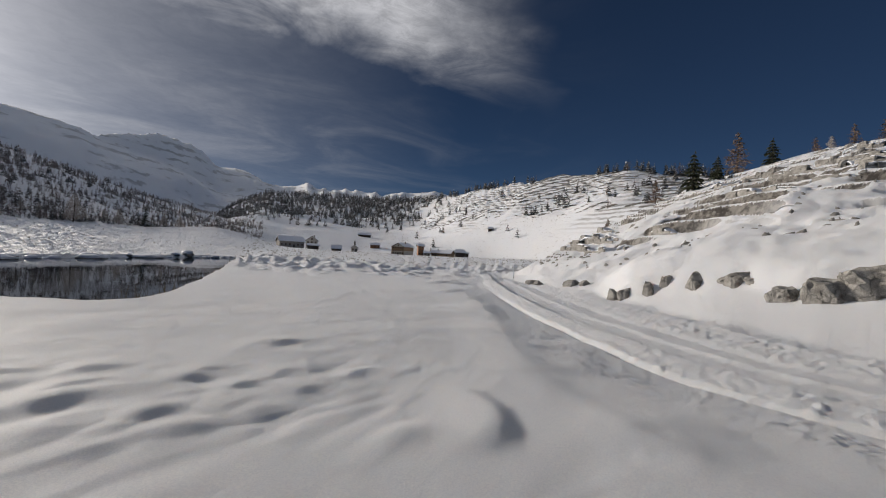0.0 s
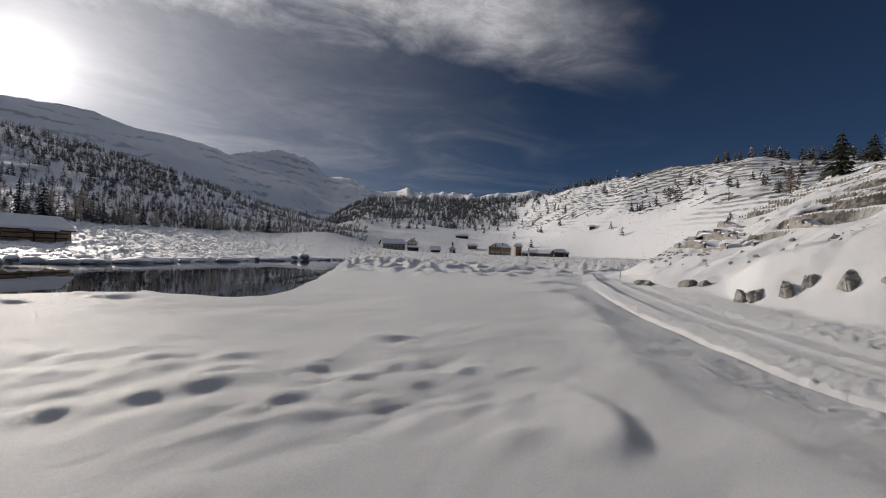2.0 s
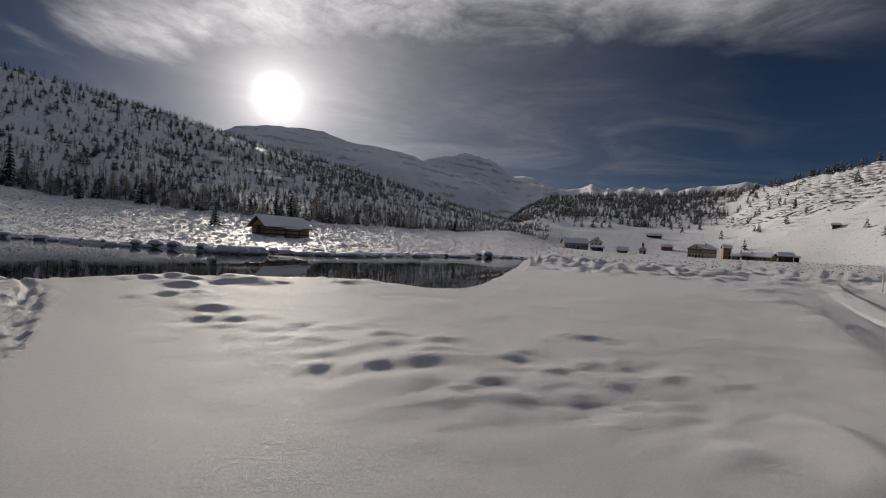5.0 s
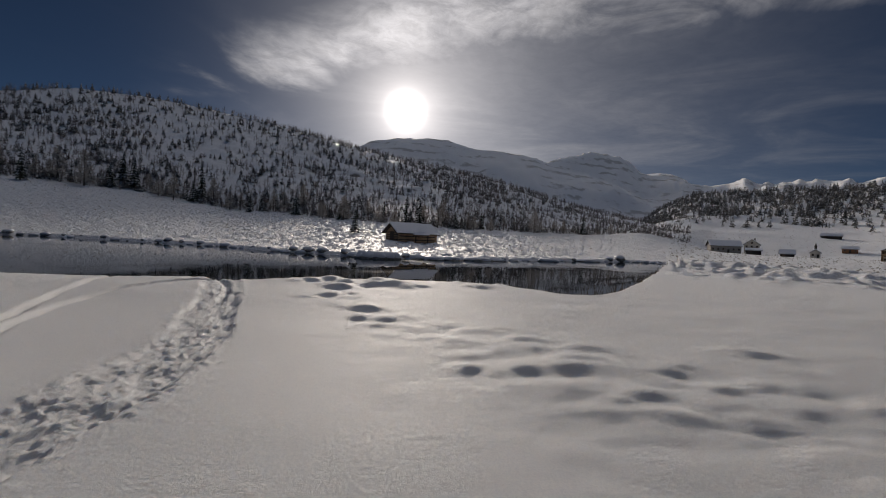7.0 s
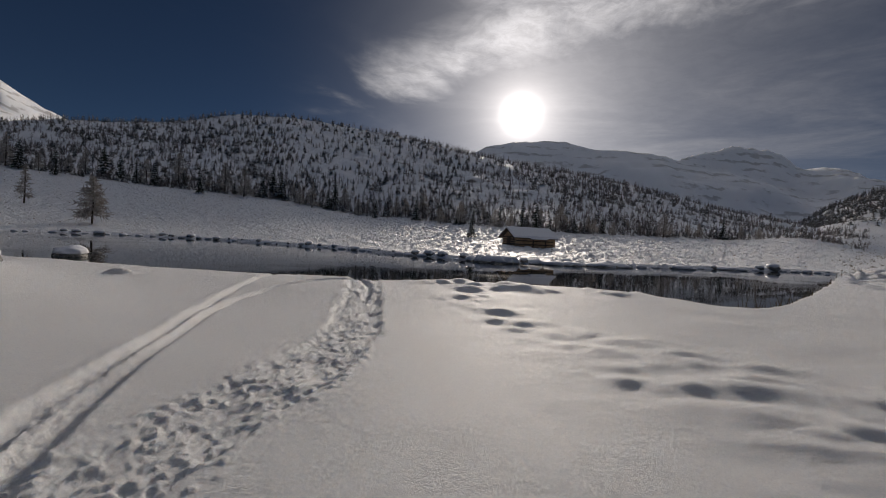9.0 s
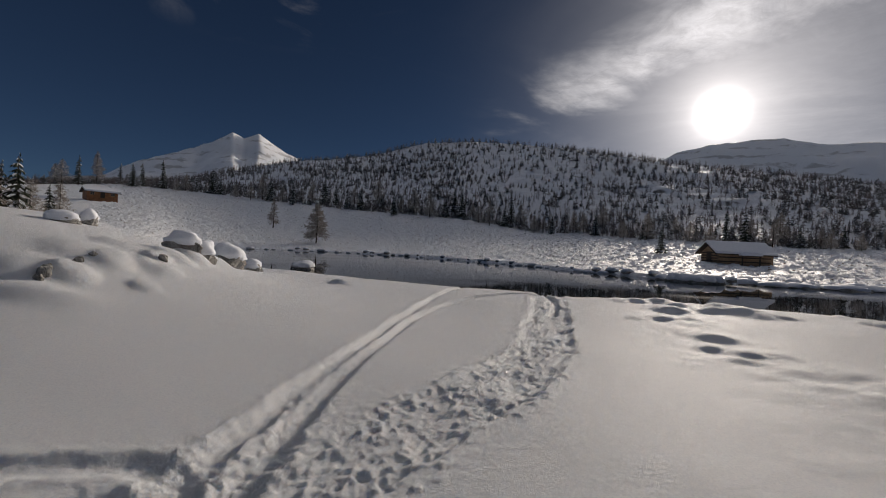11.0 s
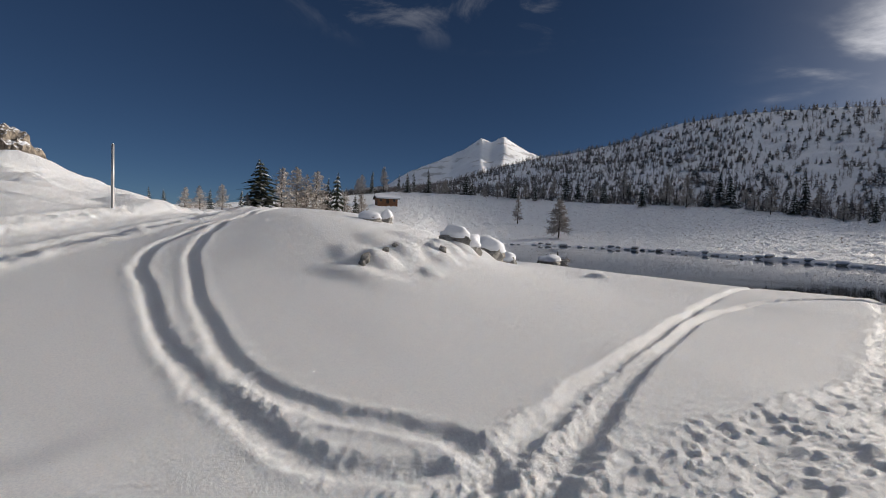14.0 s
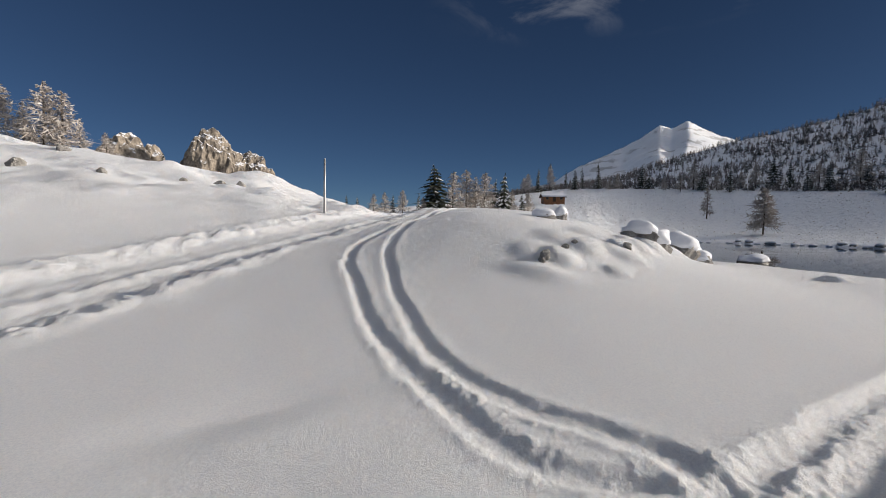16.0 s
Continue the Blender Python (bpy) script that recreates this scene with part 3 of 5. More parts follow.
def material(name, colour, rough=0.6, colour2=None, scale=3.0, bump=0.0, bump_scale=None, metal=0.0, detail=6.0, random_tint=0.0, coords="Object"):
    """A surface whose colour wanders between two tones at two sizes, with fine relief."""
    m = bpy.data.materials.new(name)
    m.use_nodes = True
    t = m.node_tree
    b = t.nodes["Principled BSDF"]
    b.inputs["Roughness"].default_value, b.inputs["Metallic"].default_value = rough, metal
    where = t.nodes.new("ShaderNodeTexCoord").outputs[coords]
    big = node(t, "ShaderNodeTexNoise", Scale=scale, Detail=detail, Roughness=0.6)
    fine = node(t, "ShaderNodeTexNoise", Scale=scale * 9, Detail=3.0, Roughness=0.6)
    t.links.new(where, big.inputs["Vector"])
    t.links.new(where, fine.inputs["Vector"])
    mix = calc(t, "ADD", calc(t, "MULTIPLY", big.outputs[0], 0.65), calc(t, "MULTIPLY", fine.outputs[0], 0.35))
    c = mixed(t, ramp01(t, mix, 0.36, 0.64), colour, colour2 or tuple(k * 0.8 for k in colour))
    if random_tint:
        info = t.nodes.new("ShaderNodeObjectInfo")
        k = calc(t, "ADD", 1 - random_tint, calc(t, "MULTIPLY", info.outputs["Random"], 2 * random_tint))
        c = mixed(t, 1.0, c, k, "MULTIPLY")
    t.links.new(c, b.inputs["Base Color"])
    if bump:
        relief = node(t, "ShaderNodeTexNoise", Scale=bump_scale or scale * 5, Detail=5.0, Roughness=0.65)
        t.links.new(where, relief.inputs["Vector"])
        bn = node(t, "ShaderNodeBump", Strength=bump, Distance=0.03)
        t.links.new(relief.outputs[0], bn.inputs["Height"])
        t.links.new(bn.outputs[0], b.inputs["Normal"])
    return m


def snowy_ground():
    m = bpy.data.materials.new("snow over rock")
    m.use_nodes = True
    t = m.node_tree
    b = t.nodes["Principled BSDF"]
    where = t.nodes.new("ShaderNodeTexCoord").outputs["Object"]
    geo = t.nodes.new("ShaderNodeNewGeometry")
    nz = t.nodes.new("ShaderNodeSeparateXYZ")
    t.links.new(geo.outputs["Normal"], nz.inputs[0])
    blotch = node(t, "ShaderNodeTexNoise", Scale=0.35, Detail=8.0, Roughness=0.65)
    grain = node(t, "ShaderNodeTexNoise", Scale=55.0, Detail=4.0, Roughness=0.7)
    crust = node(t, "ShaderNodeTexNoise", Scale=9.0, Detail=5.0, Roughness=0.6)
    dust = node(t, "ShaderNodeTexNoise", Scale=170.0, Detail=2.0, Roughness=0.7)
    tussock = node(t, "ShaderNodeTexNoise", Scale=1.5, Detail=5.0, Roughness=0.6)
    strata = node(t, "ShaderNodeTexNoise", Scale=1.4, Detail=7.0, Roughness=0.7)
    for n in (blotch, grain, crust, strata, dust, tussock):
        t.links.new(where, n.inputs["Vector"])
    steep = calc(t, "ADD", calc(t, "SUBTRACT", 1.0, nz.outputs[2]), calc(t, "MULTIPLY", calc(t, "SUBTRACT", blotch.outputs[0], 0.5), 0.22))
    dist = t.nodes.new("ShaderNodeVectorMath")
    dist.operation = "LENGTH"
    t.links.new(where, dist.inputs[0])
    bare = calc(t, "MULTIPLY", ramp01(t, steep, 0.22, 0.31), ramp01(t, dist.outputs["Value"], 32.0, 42.0))   # only the slopes have ledges
    b.inputs["Specular IOR Level"].default_value = 0.12
    b.inputs["Subsurface Scale"].default_value = 0.06
    b.inputs["Subsurface Radius"].default_value = (0.9, 1.0, 1.1)
    t.links.new(calc(t, "MULTIPLY", calc(t, "SUBTRACT", 1.0, bare), 0.5), b.inputs["Subsurface Weight"])
    # single crystals that catch the sun, glossier and painted whiter
    flake = t.nodes.new("ShaderNodeTexVoronoi")
    flake.inputs["Scale"].default_value = 110.0
    t.links.new(where, flake.inputs["Vector"])
    lucky = t.nodes.new("ShaderNodeSeparateColor")
    t.links.new(flake.outputs["Color"], lucky.inputs[0])
    glint = calc(t, "MULTIPLY", calc(t, "GREATER_THAN", lucky.outputs[0], 0.992), calc(t, "SUBTRACT", 1.0, bare))
    # flat facets tilted every way, a few of which mirror the sun
    speck = t.nodes.new("ShaderNodeTexVoronoi")
    speck.inputs["Scale"].default_value = 210.0
    t.links.new(where, speck.inputs["Vector"])
    lucky2 = t.nodes.new("ShaderNodeSeparateColor")
    t.links.new(speck.outputs["Color"], lucky2.inputs[0])
    tilt = t.nodes.new("ShaderNodeVectorMath")
    tilt.operation = "MULTIPLY_ADD"
    tilt.inputs[1].default_value, tilt.inputs[2].default_value = (1.8, 1.8, 1.8), (-0.9, -0.9, -0.9)
    t.links.new(speck.outputs["Color"], tilt.inputs[0])
    facet = t.nodes.new("ShaderNodeVectorMath")
    facet.operation = "ADD"
    t.links.new(tilt.outputs[0], facet.inputs[0])
    t.links.new(geo.outputs["Normal"], facet.inputs[1])
    flat_way = t.nodes.new("ShaderNodeVectorMath")
    flat_way.operation = "NORMALIZE"
    t.links.new(facet.outputs[0], flat_way.inputs[0])
    t.links.new(flat_way.outputs[0], b.inputs["Coat Normal"])
    chosen = calc(t, "MULTIPLY", calc(t, "FRACT", calc(t, "MULTIPLY", lucky2.outputs[1], 7.3)), calc(t, "SUBTRACT", 1.0, bare))
    t.links.new(calc(t, "MULTIPLY", calc(t, "GREATER_THAN", chosen, 0.6), calc(t, "MULTIPLY", ramp01(t, dist.outputs["Value"], 14.0, 4.0), 0.07)), b.inputs["Coat Weight"])
    b.inputs["Coat Roughness"].default_value = 0.07
    # thin beds of rock that crop out between the snowy treads of the terraced hill
    place = t.nodes.new("ShaderNodeSeparateXYZ")
    t.links.new(where, place.inputs[0])
    warp = node(t, "ShaderNodeTexNoise", Scale=0.022, Detail=5.0, Roughness=0.6)
    gap = node(t, "ShaderNodeTexNoise", Scale=0.045, Detail=7.0, Roughness=0.7)
    where_out = node(t, "ShaderNodeTexNoise", Scale=0.012, Detail=3.0, Roughness=0.5)
    for n in (warp, gap, where_out):
        t.links.new(where, n.inputs["Vector"])
    bed = calc(t, "FRACT", calc(t, "ADD", calc(t, "DIVIDE", place.outputs[2], 4.2), calc(t, "MULTIPLY", warp.outputs[0], 3.2)))
    bearing = calc(t, "ARCTAN2", place.outputs[0], place.outputs[1])
    hillside = calc(t, "MULTIPLY", calc(t, "MULTIPLY", ramp01(t, bearing, 0.98, 1.15), ramp01(t, dist.outputs["Value"], 250.0, 330.0)), ramp01(t, place.outputs[2], 18.0, 42.0))
    beds = calc(t, "MULTIPLY", calc(t, "MULTIPLY", ramp01(t, bed, 0.50, 0.60), ramp01(t, gap.outputs[0], 0.42, 0.50)), calc(t, "MULTIPLY", hillside, ramp01(t, where_out.outputs[0], 0.36, 0.5)))
    high = ramp01(t, dist.outputs["Value"], 750.0, 950.0)
    crest_gap = node(t, "ShaderNodeTexNoise", Scale=0.009, Detail=8.0, Roughness=0.7)
    t.links.new(where, crest_gap.inputs["Vector"])
    cliffs = calc(t, "FRACT", calc(t, "ADD", calc(t, "DIVIDE", place.outputs[2], 34.0), calc(t, "MULTIPLY", warp.outputs[0], 1.6)))
    cliffs = calc(t, "MULTIPLY", calc(t, "MULTIPLY", ramp01(t, cliffs, 0.62, 0.72), ramp01(t, crest_gap.outputs[0], 0.47, 0.56)), calc(t, "MULTIPLY", high, 0.5))
    bare = calc(t, "MULTIPLY", bare, calc(t, "SUBTRACT", 1.0, high))
    bare = calc(t, "MAXIMUM", calc(t, "MAXIMUM", bare, cliffs), calc(t, "MULTIPLY", beds, 0.9))
    rock = mixed(t, ramp01(t, strata.outputs[0], 0.40, 0.60), (0.07, 0.062, 0.055), (0.33, 0.31, 0.28))
    # loose crystals: a fine salt-and-pepper of brighter and greyer grains
    salt = calc(t, "ADD", calc(t, "MULTIPLY", grain.outputs[0], 0.5), calc(t, "MULTIPLY", dust.outputs[0], 0.5))
    snow = mixed(t, ramp01(t, salt, 0.34, 0.66), (0.74, 0.77, 0.82), (0.98, 0.99, 1.0))
    snow = mixed(t, 0.15, snow, (0.87, 0.88, 0.91))
    # their glints, put into the snow's colour as white dots
    snow = mixed(t, glint, snow, (1.0, 1.0, 1.0))
    # brown specks of the far meadows: dry grass, pebbles and painted shade of tussocks
    tussock_specks = node(t, "ShaderNodeTexNoise", Scale=0.8, Detail=7.0, Roughness=0.75)
    t.links.new(where, tussock_specks.inputs["Vector"])
    shown = calc(t, "MULTIPLY", ramp01(t, tussock_specks.outputs[0], 0.56, 0.66), calc(t, "MULTIPLY", ramp01(t, dist.outputs["Value"], 45.0, 90.0), ramp01(t, dist.outputs["Value"], 800.0, 420.0)))
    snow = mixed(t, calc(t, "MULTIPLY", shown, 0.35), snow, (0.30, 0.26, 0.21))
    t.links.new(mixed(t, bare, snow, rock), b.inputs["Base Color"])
    # added sheen on the open meadows, standing in for sunlight scattered forward by snow
    meadow_sheen = calc(t, "MULTIPLY", ramp01(t, dist.outputs["Value"], 30.0, 60.0), calc(t, "MULTIPLY", ramp01(t, dist.outputs["Value"], 215.0, 140.0), calc(t, "SUBTRACT", 1.0, bare)))
    t.links.new(calc(t, "SUBTRACT", calc(t, "SUBTRACT", 0.66, calc(t, "MULTIPLY", meadow_sheen, 0.10)), calc(t, "MULTIPLY", glint, 0.45)), b.inputs["Roughness"])
    t.links.new(calc(t, "ADD", calc(t, "ADD", 0.17, calc(t, "MULTIPLY", meadow_sheen, 0.12)), calc(t, "MULTIPLY", glint, 0.5)), b.inputs["Specular IOR Level"])
    height = calc(t, "ADD", calc(t, "ADD", calc(t, "MULTIPLY", dust.outputs[0], 0.9), calc(t, "MULTIPLY", grain.outputs[0], 1.5)), calc(t, "ADD", calc(t, "MULTIPLY", crust.outputs[0], 1.9), calc(t, "MULTIPLY", glint, 2.0)))
    bn = node(t, "ShaderNodeBump", Strength=1.0, Distance=0.035)
    t.links.new(height, bn.inputs["Height"])
    # grass tussocks and stones under the snow of the far meadows
    hidden = calc(t, "MULTIPLY", tussock.outputs[0], calc(t, "MULTIPLY", ramp01(t, dist.outputs["Value"], 26.0, 55.0), ramp01(t, dist.outputs["Value"], 700.0, 300.0)))
    bn2 = node(t, "ShaderNodeBump", Strength=1.0, Distance=0.45)
    t.links.new(hidden, bn2.inputs["Height"])
    t.links.new(bn2.outputs[0], bn.inputs["Normal"])
    t.links.new(bn.outputs[0], b.inputs["Normal"])
    return m


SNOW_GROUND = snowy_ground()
SNOW = material("settled snow", (0.86, 0.87, 0.90), 0.6, (0.76, 0.79, 0.84), 4.0, 0.25, 40.0)
SNOW.node_tree.nodes["Principled BSDF"].inputs["Specular IOR Level"].default_value = 0.1


def limestone():
    """Grey karst rock: pale faces, brown lichen, dark joints that are cut into it."""
    m = material("limestone", (0.43, 0.415, 0.385), 0.9, (0.20, 0.19, 0.172), 3.4, detail=9.0)
    t = m.node_tree
    b = t.nodes["Principled BSDF"]
    pale = b.inputs["Base Color"].links[0].from_socket
    where = t.nodes.new("ShaderNodeTexCoord").outputs["Object"]
    bend = node(t, "ShaderNodeTexNoise", Scale=3.0, Detail=4.0)
    t.links.new(where, bend.inputs["Vector"])
    move = t.nodes.new("ShaderNodeVectorMath")
    move.operation = "MULTIPLY_ADD"
    move.inputs[1].default_value = (0.8, 0.8, 0.3)
    t.links.new(bend.outputs["Color"], move.inputs[0])
    t.links.new(where, move.inputs[2])
    joint = t.nodes.new("ShaderNodeTexVoronoi")
    joint.feature, joint.inputs["Scale"].default_value = "DISTANCE_TO_EDGE", 1.7
    t.links.new(move.outputs[0], joint.inputs["Vector"])
    fine = node(t, "ShaderNodeTexNoise", Scale=18.0, Detail=6.0, Roughness=0.7)
    lichen = node(t, "ShaderNodeTexNoise", Scale=1.3, Detail=6.0, Roughness=0.65)
    t.links.new(where, fine.inputs["Vector"])
    t.links.new(where, lichen.inputs["Vector"])
    solid = ramp01(t, joint.outputs["Distance"], 0.0, 0.035)
    c = mixed(t, calc(t, "MULTIPLY", ramp01(t, lichen.outputs[0], 0.58, 0.68), 0.7), pale, (0.13, 0.075, 0.045))
    c = mixed(t, calc(t, "ADD", 0.62, calc(t, "MULTIPLY", solid, 0.38), True), (0.05, 0.045, 0.04), c)
    t.links.new(c, b.inputs["Base Color"])
    bn = node(t, "ShaderNodeBump", Strength=0.9, Distance=0.06)
    t.links.new(calc(t, "ADD", calc(t, "MULTIPLY", solid, 0.8), fine.outputs[0]), bn.inputs["Height"])
    t.links.new(bn.outputs[0], b.inputs["Normal"])
    return m


ROCK = limestone()
NEEDLES = material("needles", (0.022, 0.032, 0.016), 0.8, (0.045, 0.05, 0.028), 2.0)
TWIGS = material("frosted larch twigs", (0.33, 0.28, 0.23), 0.85, (0.58, 0.55, 0.52), 1.2)
WOOD_TWIGS = material("larch twigs with a little rime", (0.13, 0.10, 0.09), 0.85, (0.30, 0.26, 0.25), 0.08)
# needle colour of the distant woods, paled for haze as well as rime
RIMED_HAZY = material("needles greyed for rime and haze", (0.05, 0.052, 0.045), 0.85, (0.18, 0.175, 0.17), 0.3)
BROWN_TWIGS = material("bare larch twigs", (0.16, 0.10, 0.065), 0.85, (0.24, 0.17, 0.12), 1.2)
PINE = material("pine needles", (0.035, 0.045, 0.018), 0.8, (0.06, 0.062, 0.03), 2.0)
BARK = material("bark", (0.10, 0.075, 0.058), 0.9, (0.05, 0.04, 0.03), 6.0, 0.4)
WOOD = material("weathered boards", (0.38, 0.26, 0.15), 0.75, (0.22, 0.14, 0.08), 1.5, 0.3)
DARK_WOOD = material("dark boards", (0.07, 0.05, 0.038), 0.8, (0.035, 0.026, 0.02), 1.5, 0.3)
RED_WOOD = material("reddish boards", (0.34, 0.15, 0.06), 0.7, (0.2, 0.085, 0.035), 1.5, 0.3)
PLASTER = material("plaster", (0.62, 0.58, 0.50), 0.85, (0.48, 0.44, 0.38), 0.8, 0.2)
STONEWALL = material("stone wall", (0.36, 0.33, 0.29), 0.9, (0.22, 0.2, 0.18), 1.8, 0.5)
GLASS = material("window glass", (0.03, 0.035, 0.045), 0.08)
GREY_PAINT = material("grey metal", (0.42, 0.42, 0.42), 0.45, None, 3.0, 0, None, 0.6)
REED = material("dry reeds", (0.25, 0.19, 0.10), 0.85, (0.14, 0.10, 0.06), 3.0)


def crag_rock():
    m = bpy.data.materials.new("pale crag")
    m.use_nodes = True
    t = m.node_tree
    b = t.nodes["Principled BSDF"]
    b.inputs["Roughness"].default_value = 0.9
    where = t.nodes.new("ShaderNodeTexCoord").outputs["Object"]
    nz = t.nodes.new("ShaderNodeSeparateXYZ")
    t.links.new(t.nodes.new("ShaderNodeNewGeometry").outputs["True Normal"], nz.inputs[0])
    tone = node(t, "ShaderNodeTexNoise", Scale=0.45, Detail=8.0, Roughness=0.7)
    fine = node(t, "ShaderNodeTexNoise", Scale=2.2, Detail=6.0, Roughness=0.7)
    t.links.new(where, tone.inputs["Vector"])
    t.links.new(where, fine.inputs["Vector"])
    stone = mixed(t, ramp01(t, tone.outputs[0], 0.35, 0.65), (0.10, 0.085, 0.07), (0.34, 0.29, 0.23))
    lies = ramp01(t, calc(t, "ADD", nz.outputs[2], calc(t, "MULTIPLY", calc(t, "SUBTRACT", fine.outputs[0], 0.5), 1.3)), 0.62, 0.78)
    t.links.new(mixed(t, lies, stone, (0.86, 0.88, 0.92)), b.inputs["Base Color"])
    bn = node(t, "ShaderNodeBump", Strength=0.8, Distance=0.3)
    t.links.new(fine.outputs[0], bn.inputs["Height"])
    t.links.new(bn.outputs[0], b.inputs["Normal"])
    return m


CRAG = crag_rock()


def pond_water():
    m = bpy.data.materials.new("still dark water")
    m.use_nodes = True
    t = m.node_tree
    b = t.nodes["Principled BSDF"]
    where = t.nodes.new("ShaderNodeTexCoord").outputs["Object"]
    ice = node(t, "ShaderNodeTexNoise", Scale=0.12, Detail=5.0, Roughness=0.55)
    ripple = node(t, "ShaderNodeTexNoise", Scale=2.2, Detail=3.0)
    for n in (ice, ripple):
        t.links.new(where, n.inputs["Vector"])
    b.inputs["Base Color"].default_value = (0.010, 0.012, 0.012, 1)
    b.inputs["IOR"].default_value = 1.33
    t.links.new(calc(t, "ADD", 0.015, calc(t, "MULTIPLY", ramp01(t, ice.outputs[0], 0.45, 0.65), 0.07)), b.inputs["Roughness"])
    bn = node(t, "ShaderNodeBump", Strength=0.04, Distance=0.01)
    t.links.new(ripple.outputs[0], bn.inputs["Height"])
    t.links.new(bn.outputs[0], b.inputs["Normal"])
    return m


POND = pond_water()

# ---------------------------------------------------------------- ground and water


def mesh_object(name, verts, faces, mats, face_mats=None, smooth=True, parent=None):
    me = bpy.data.meshes.new(name)
    me.from_pydata([tuple(v) for v in verts], [], [tuple(f) for f in faces])
    for m in mats:
        me.materials.append(m)
    if face_mats is not None:
        me.polygons.foreach_set("material_index", np.asarray(face_mats, dtype=np.int32))
    me.polygons.foreach_set("use_smooth", np.full(len(me.polygons), smooth))
    me.update()
    ob = new(name, me)
    ob.parent = parent
    return ob


def grid_object(name, co, rows, cols, mat, wrap):
    """A sheet of rows x cols points; wrap joins the last column to the first."""
    me = bpy.data.meshes.new(name)
    i = np.arange(rows - 1)[:, None] * cols
    j = np.arange(cols if wrap else cols - 1)[None, :]
    k = (j + 1) % cols
    quads = np.stack([i + j, i + cols + j, i + cols + k, i + k], -1).reshape(-1, 4)
    me.vertices.add(len(co))
    me.vertices.foreach_set("co", co.astype(np.float32).ravel())
    me.loops.add(quads.size)
    me.loops.foreach_set("vertex_index", quads.astype(np.int32).ravel())
    me.polygons.add(len(quads))
    me.polygons.foreach_set("loop_start", np.arange(0, quads.size, 4, dtype=np.int32))
    me.polygons.foreach_set("loop_total", np.full(len(quads), 4, dtype=np.int32))
    me.polygons.foreach_set("use_smooth", np.ones(len(quads), dtype=bool))
    me.materials.append(mat)
    me.update(calc_edges=True)
    me.validate()
    return new(name, me)


def growing(a, b, rate):
    n = int(math.log(b / a) / rate)
    return np.exp(np.linspace(math.log(a), math.log(b), n, endpoint=False))


rings = np.concatenate([[0.02], growing(0.3, 1.6, 0.08), growing(1.6, 17, 0.0064), growing(17, 34, 0.0105), growing(34, 100, 0.0068), growing(100, 130, 0.0105), growing(130, 520, 0.0078), growing(520, 2000, 0.016), growing(2000, 4300, 0.04)])
spokes = np.radians(np.concatenate([np.arange(-132, 112, 0.25), np.arange(112, 228, 2.0)]))
rr, aa = np.meshgrid(rings, spokes, indexing="ij")
gx, gy = rr * np.sin(aa), rr * np.cos(aa)
gz = ground_detail(gx, gy, base_ground(gx, gy))
gz[0] = gz[0].mean()
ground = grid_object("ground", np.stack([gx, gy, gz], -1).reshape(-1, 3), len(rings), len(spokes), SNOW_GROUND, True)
tagged(ground, "deep white snow over meadows, slopes and far mountains", "snow", kind="structure")


def ground_z(x, y):
    """Height of the built snow surface at a place."""
    x, y = np.atleast_1d(np.asarray(x, float)), np.atleast_1d(np.asarray(y, float))
    return ground_detail(x, y, base_ground(x, y))


def gz1(x, y):
    return float(ground_z(x, y)[0])


def polar(az, r):
    return r * math.sin(radians(az)), r * math.cos(radians(az))


shore_az = np.arange(-56, 40.1, 0.5)
inner = np.interp(shore_az, *zip(*NEAR_SHORE)) - 1.5
outer = np.interp(shore_az, *zip(*FAR_SHORE)) + 3
span = np.linspace(0, 1, 9)[:, None]
wr = inner + (outer - inner) * span
wx, wy = wr * np.sin(np.radians(shore_az)), wr * np.cos(np.radians(shore_az))
water = grid_object("water", np.stack([wx, wy, np.full(wx.shape, WATER)], -1).reshape(-1, 3), 9, len(shore_az), POND, False)
tagged(water, "still dark pond water that mirrors the wooded hill", "pond", kind="structure")

# ---------------------------------------------------------------- trees


def part(name, verts, faces, mat, parent, label="", smooth=False):
    ob = mesh_object(name, verts, faces, [mat], None, smooth, parent)
    if label:
        ob["label"] = label
    return ob


def thing(name, at, label, category, group="", turn=0.0, size=1.0):
    e = new(name)
    e.matrix_basis = Matrix.LocRotScale(at, Euler((0, 0, radians(turn))), (size, size, size))
    e.empty_display_size = 0.2
    return tagged(e, label, category, group)


def trunk_mesh(rng, h, wide, sides=6, rings_n=6, lean=0.02):
    v, f = [], []
    for k in range(rings_n):
        t = k / (rings_n - 1)
        ox, oy = lean * h * math.sin(2.1 * t + 1) * t, lean * h * math.cos(1.7 * t) * t
        for j in range(sides):
            a = 2 * math.pi * j / sides
            w = wide * (1 - t) ** 0.8 + 0.004 * h
            v.append((ox + w * math.cos(a), oy + w * math.sin(a), t * h - 0.4 * (k == 0)))
        if k:
            f += [((k - 1) * sides + j, (k - 1) * sides + (j + 1) % sides, k * sides + (j + 1) % sides, k * sides + j) for j in range(sides)]
    return v, f


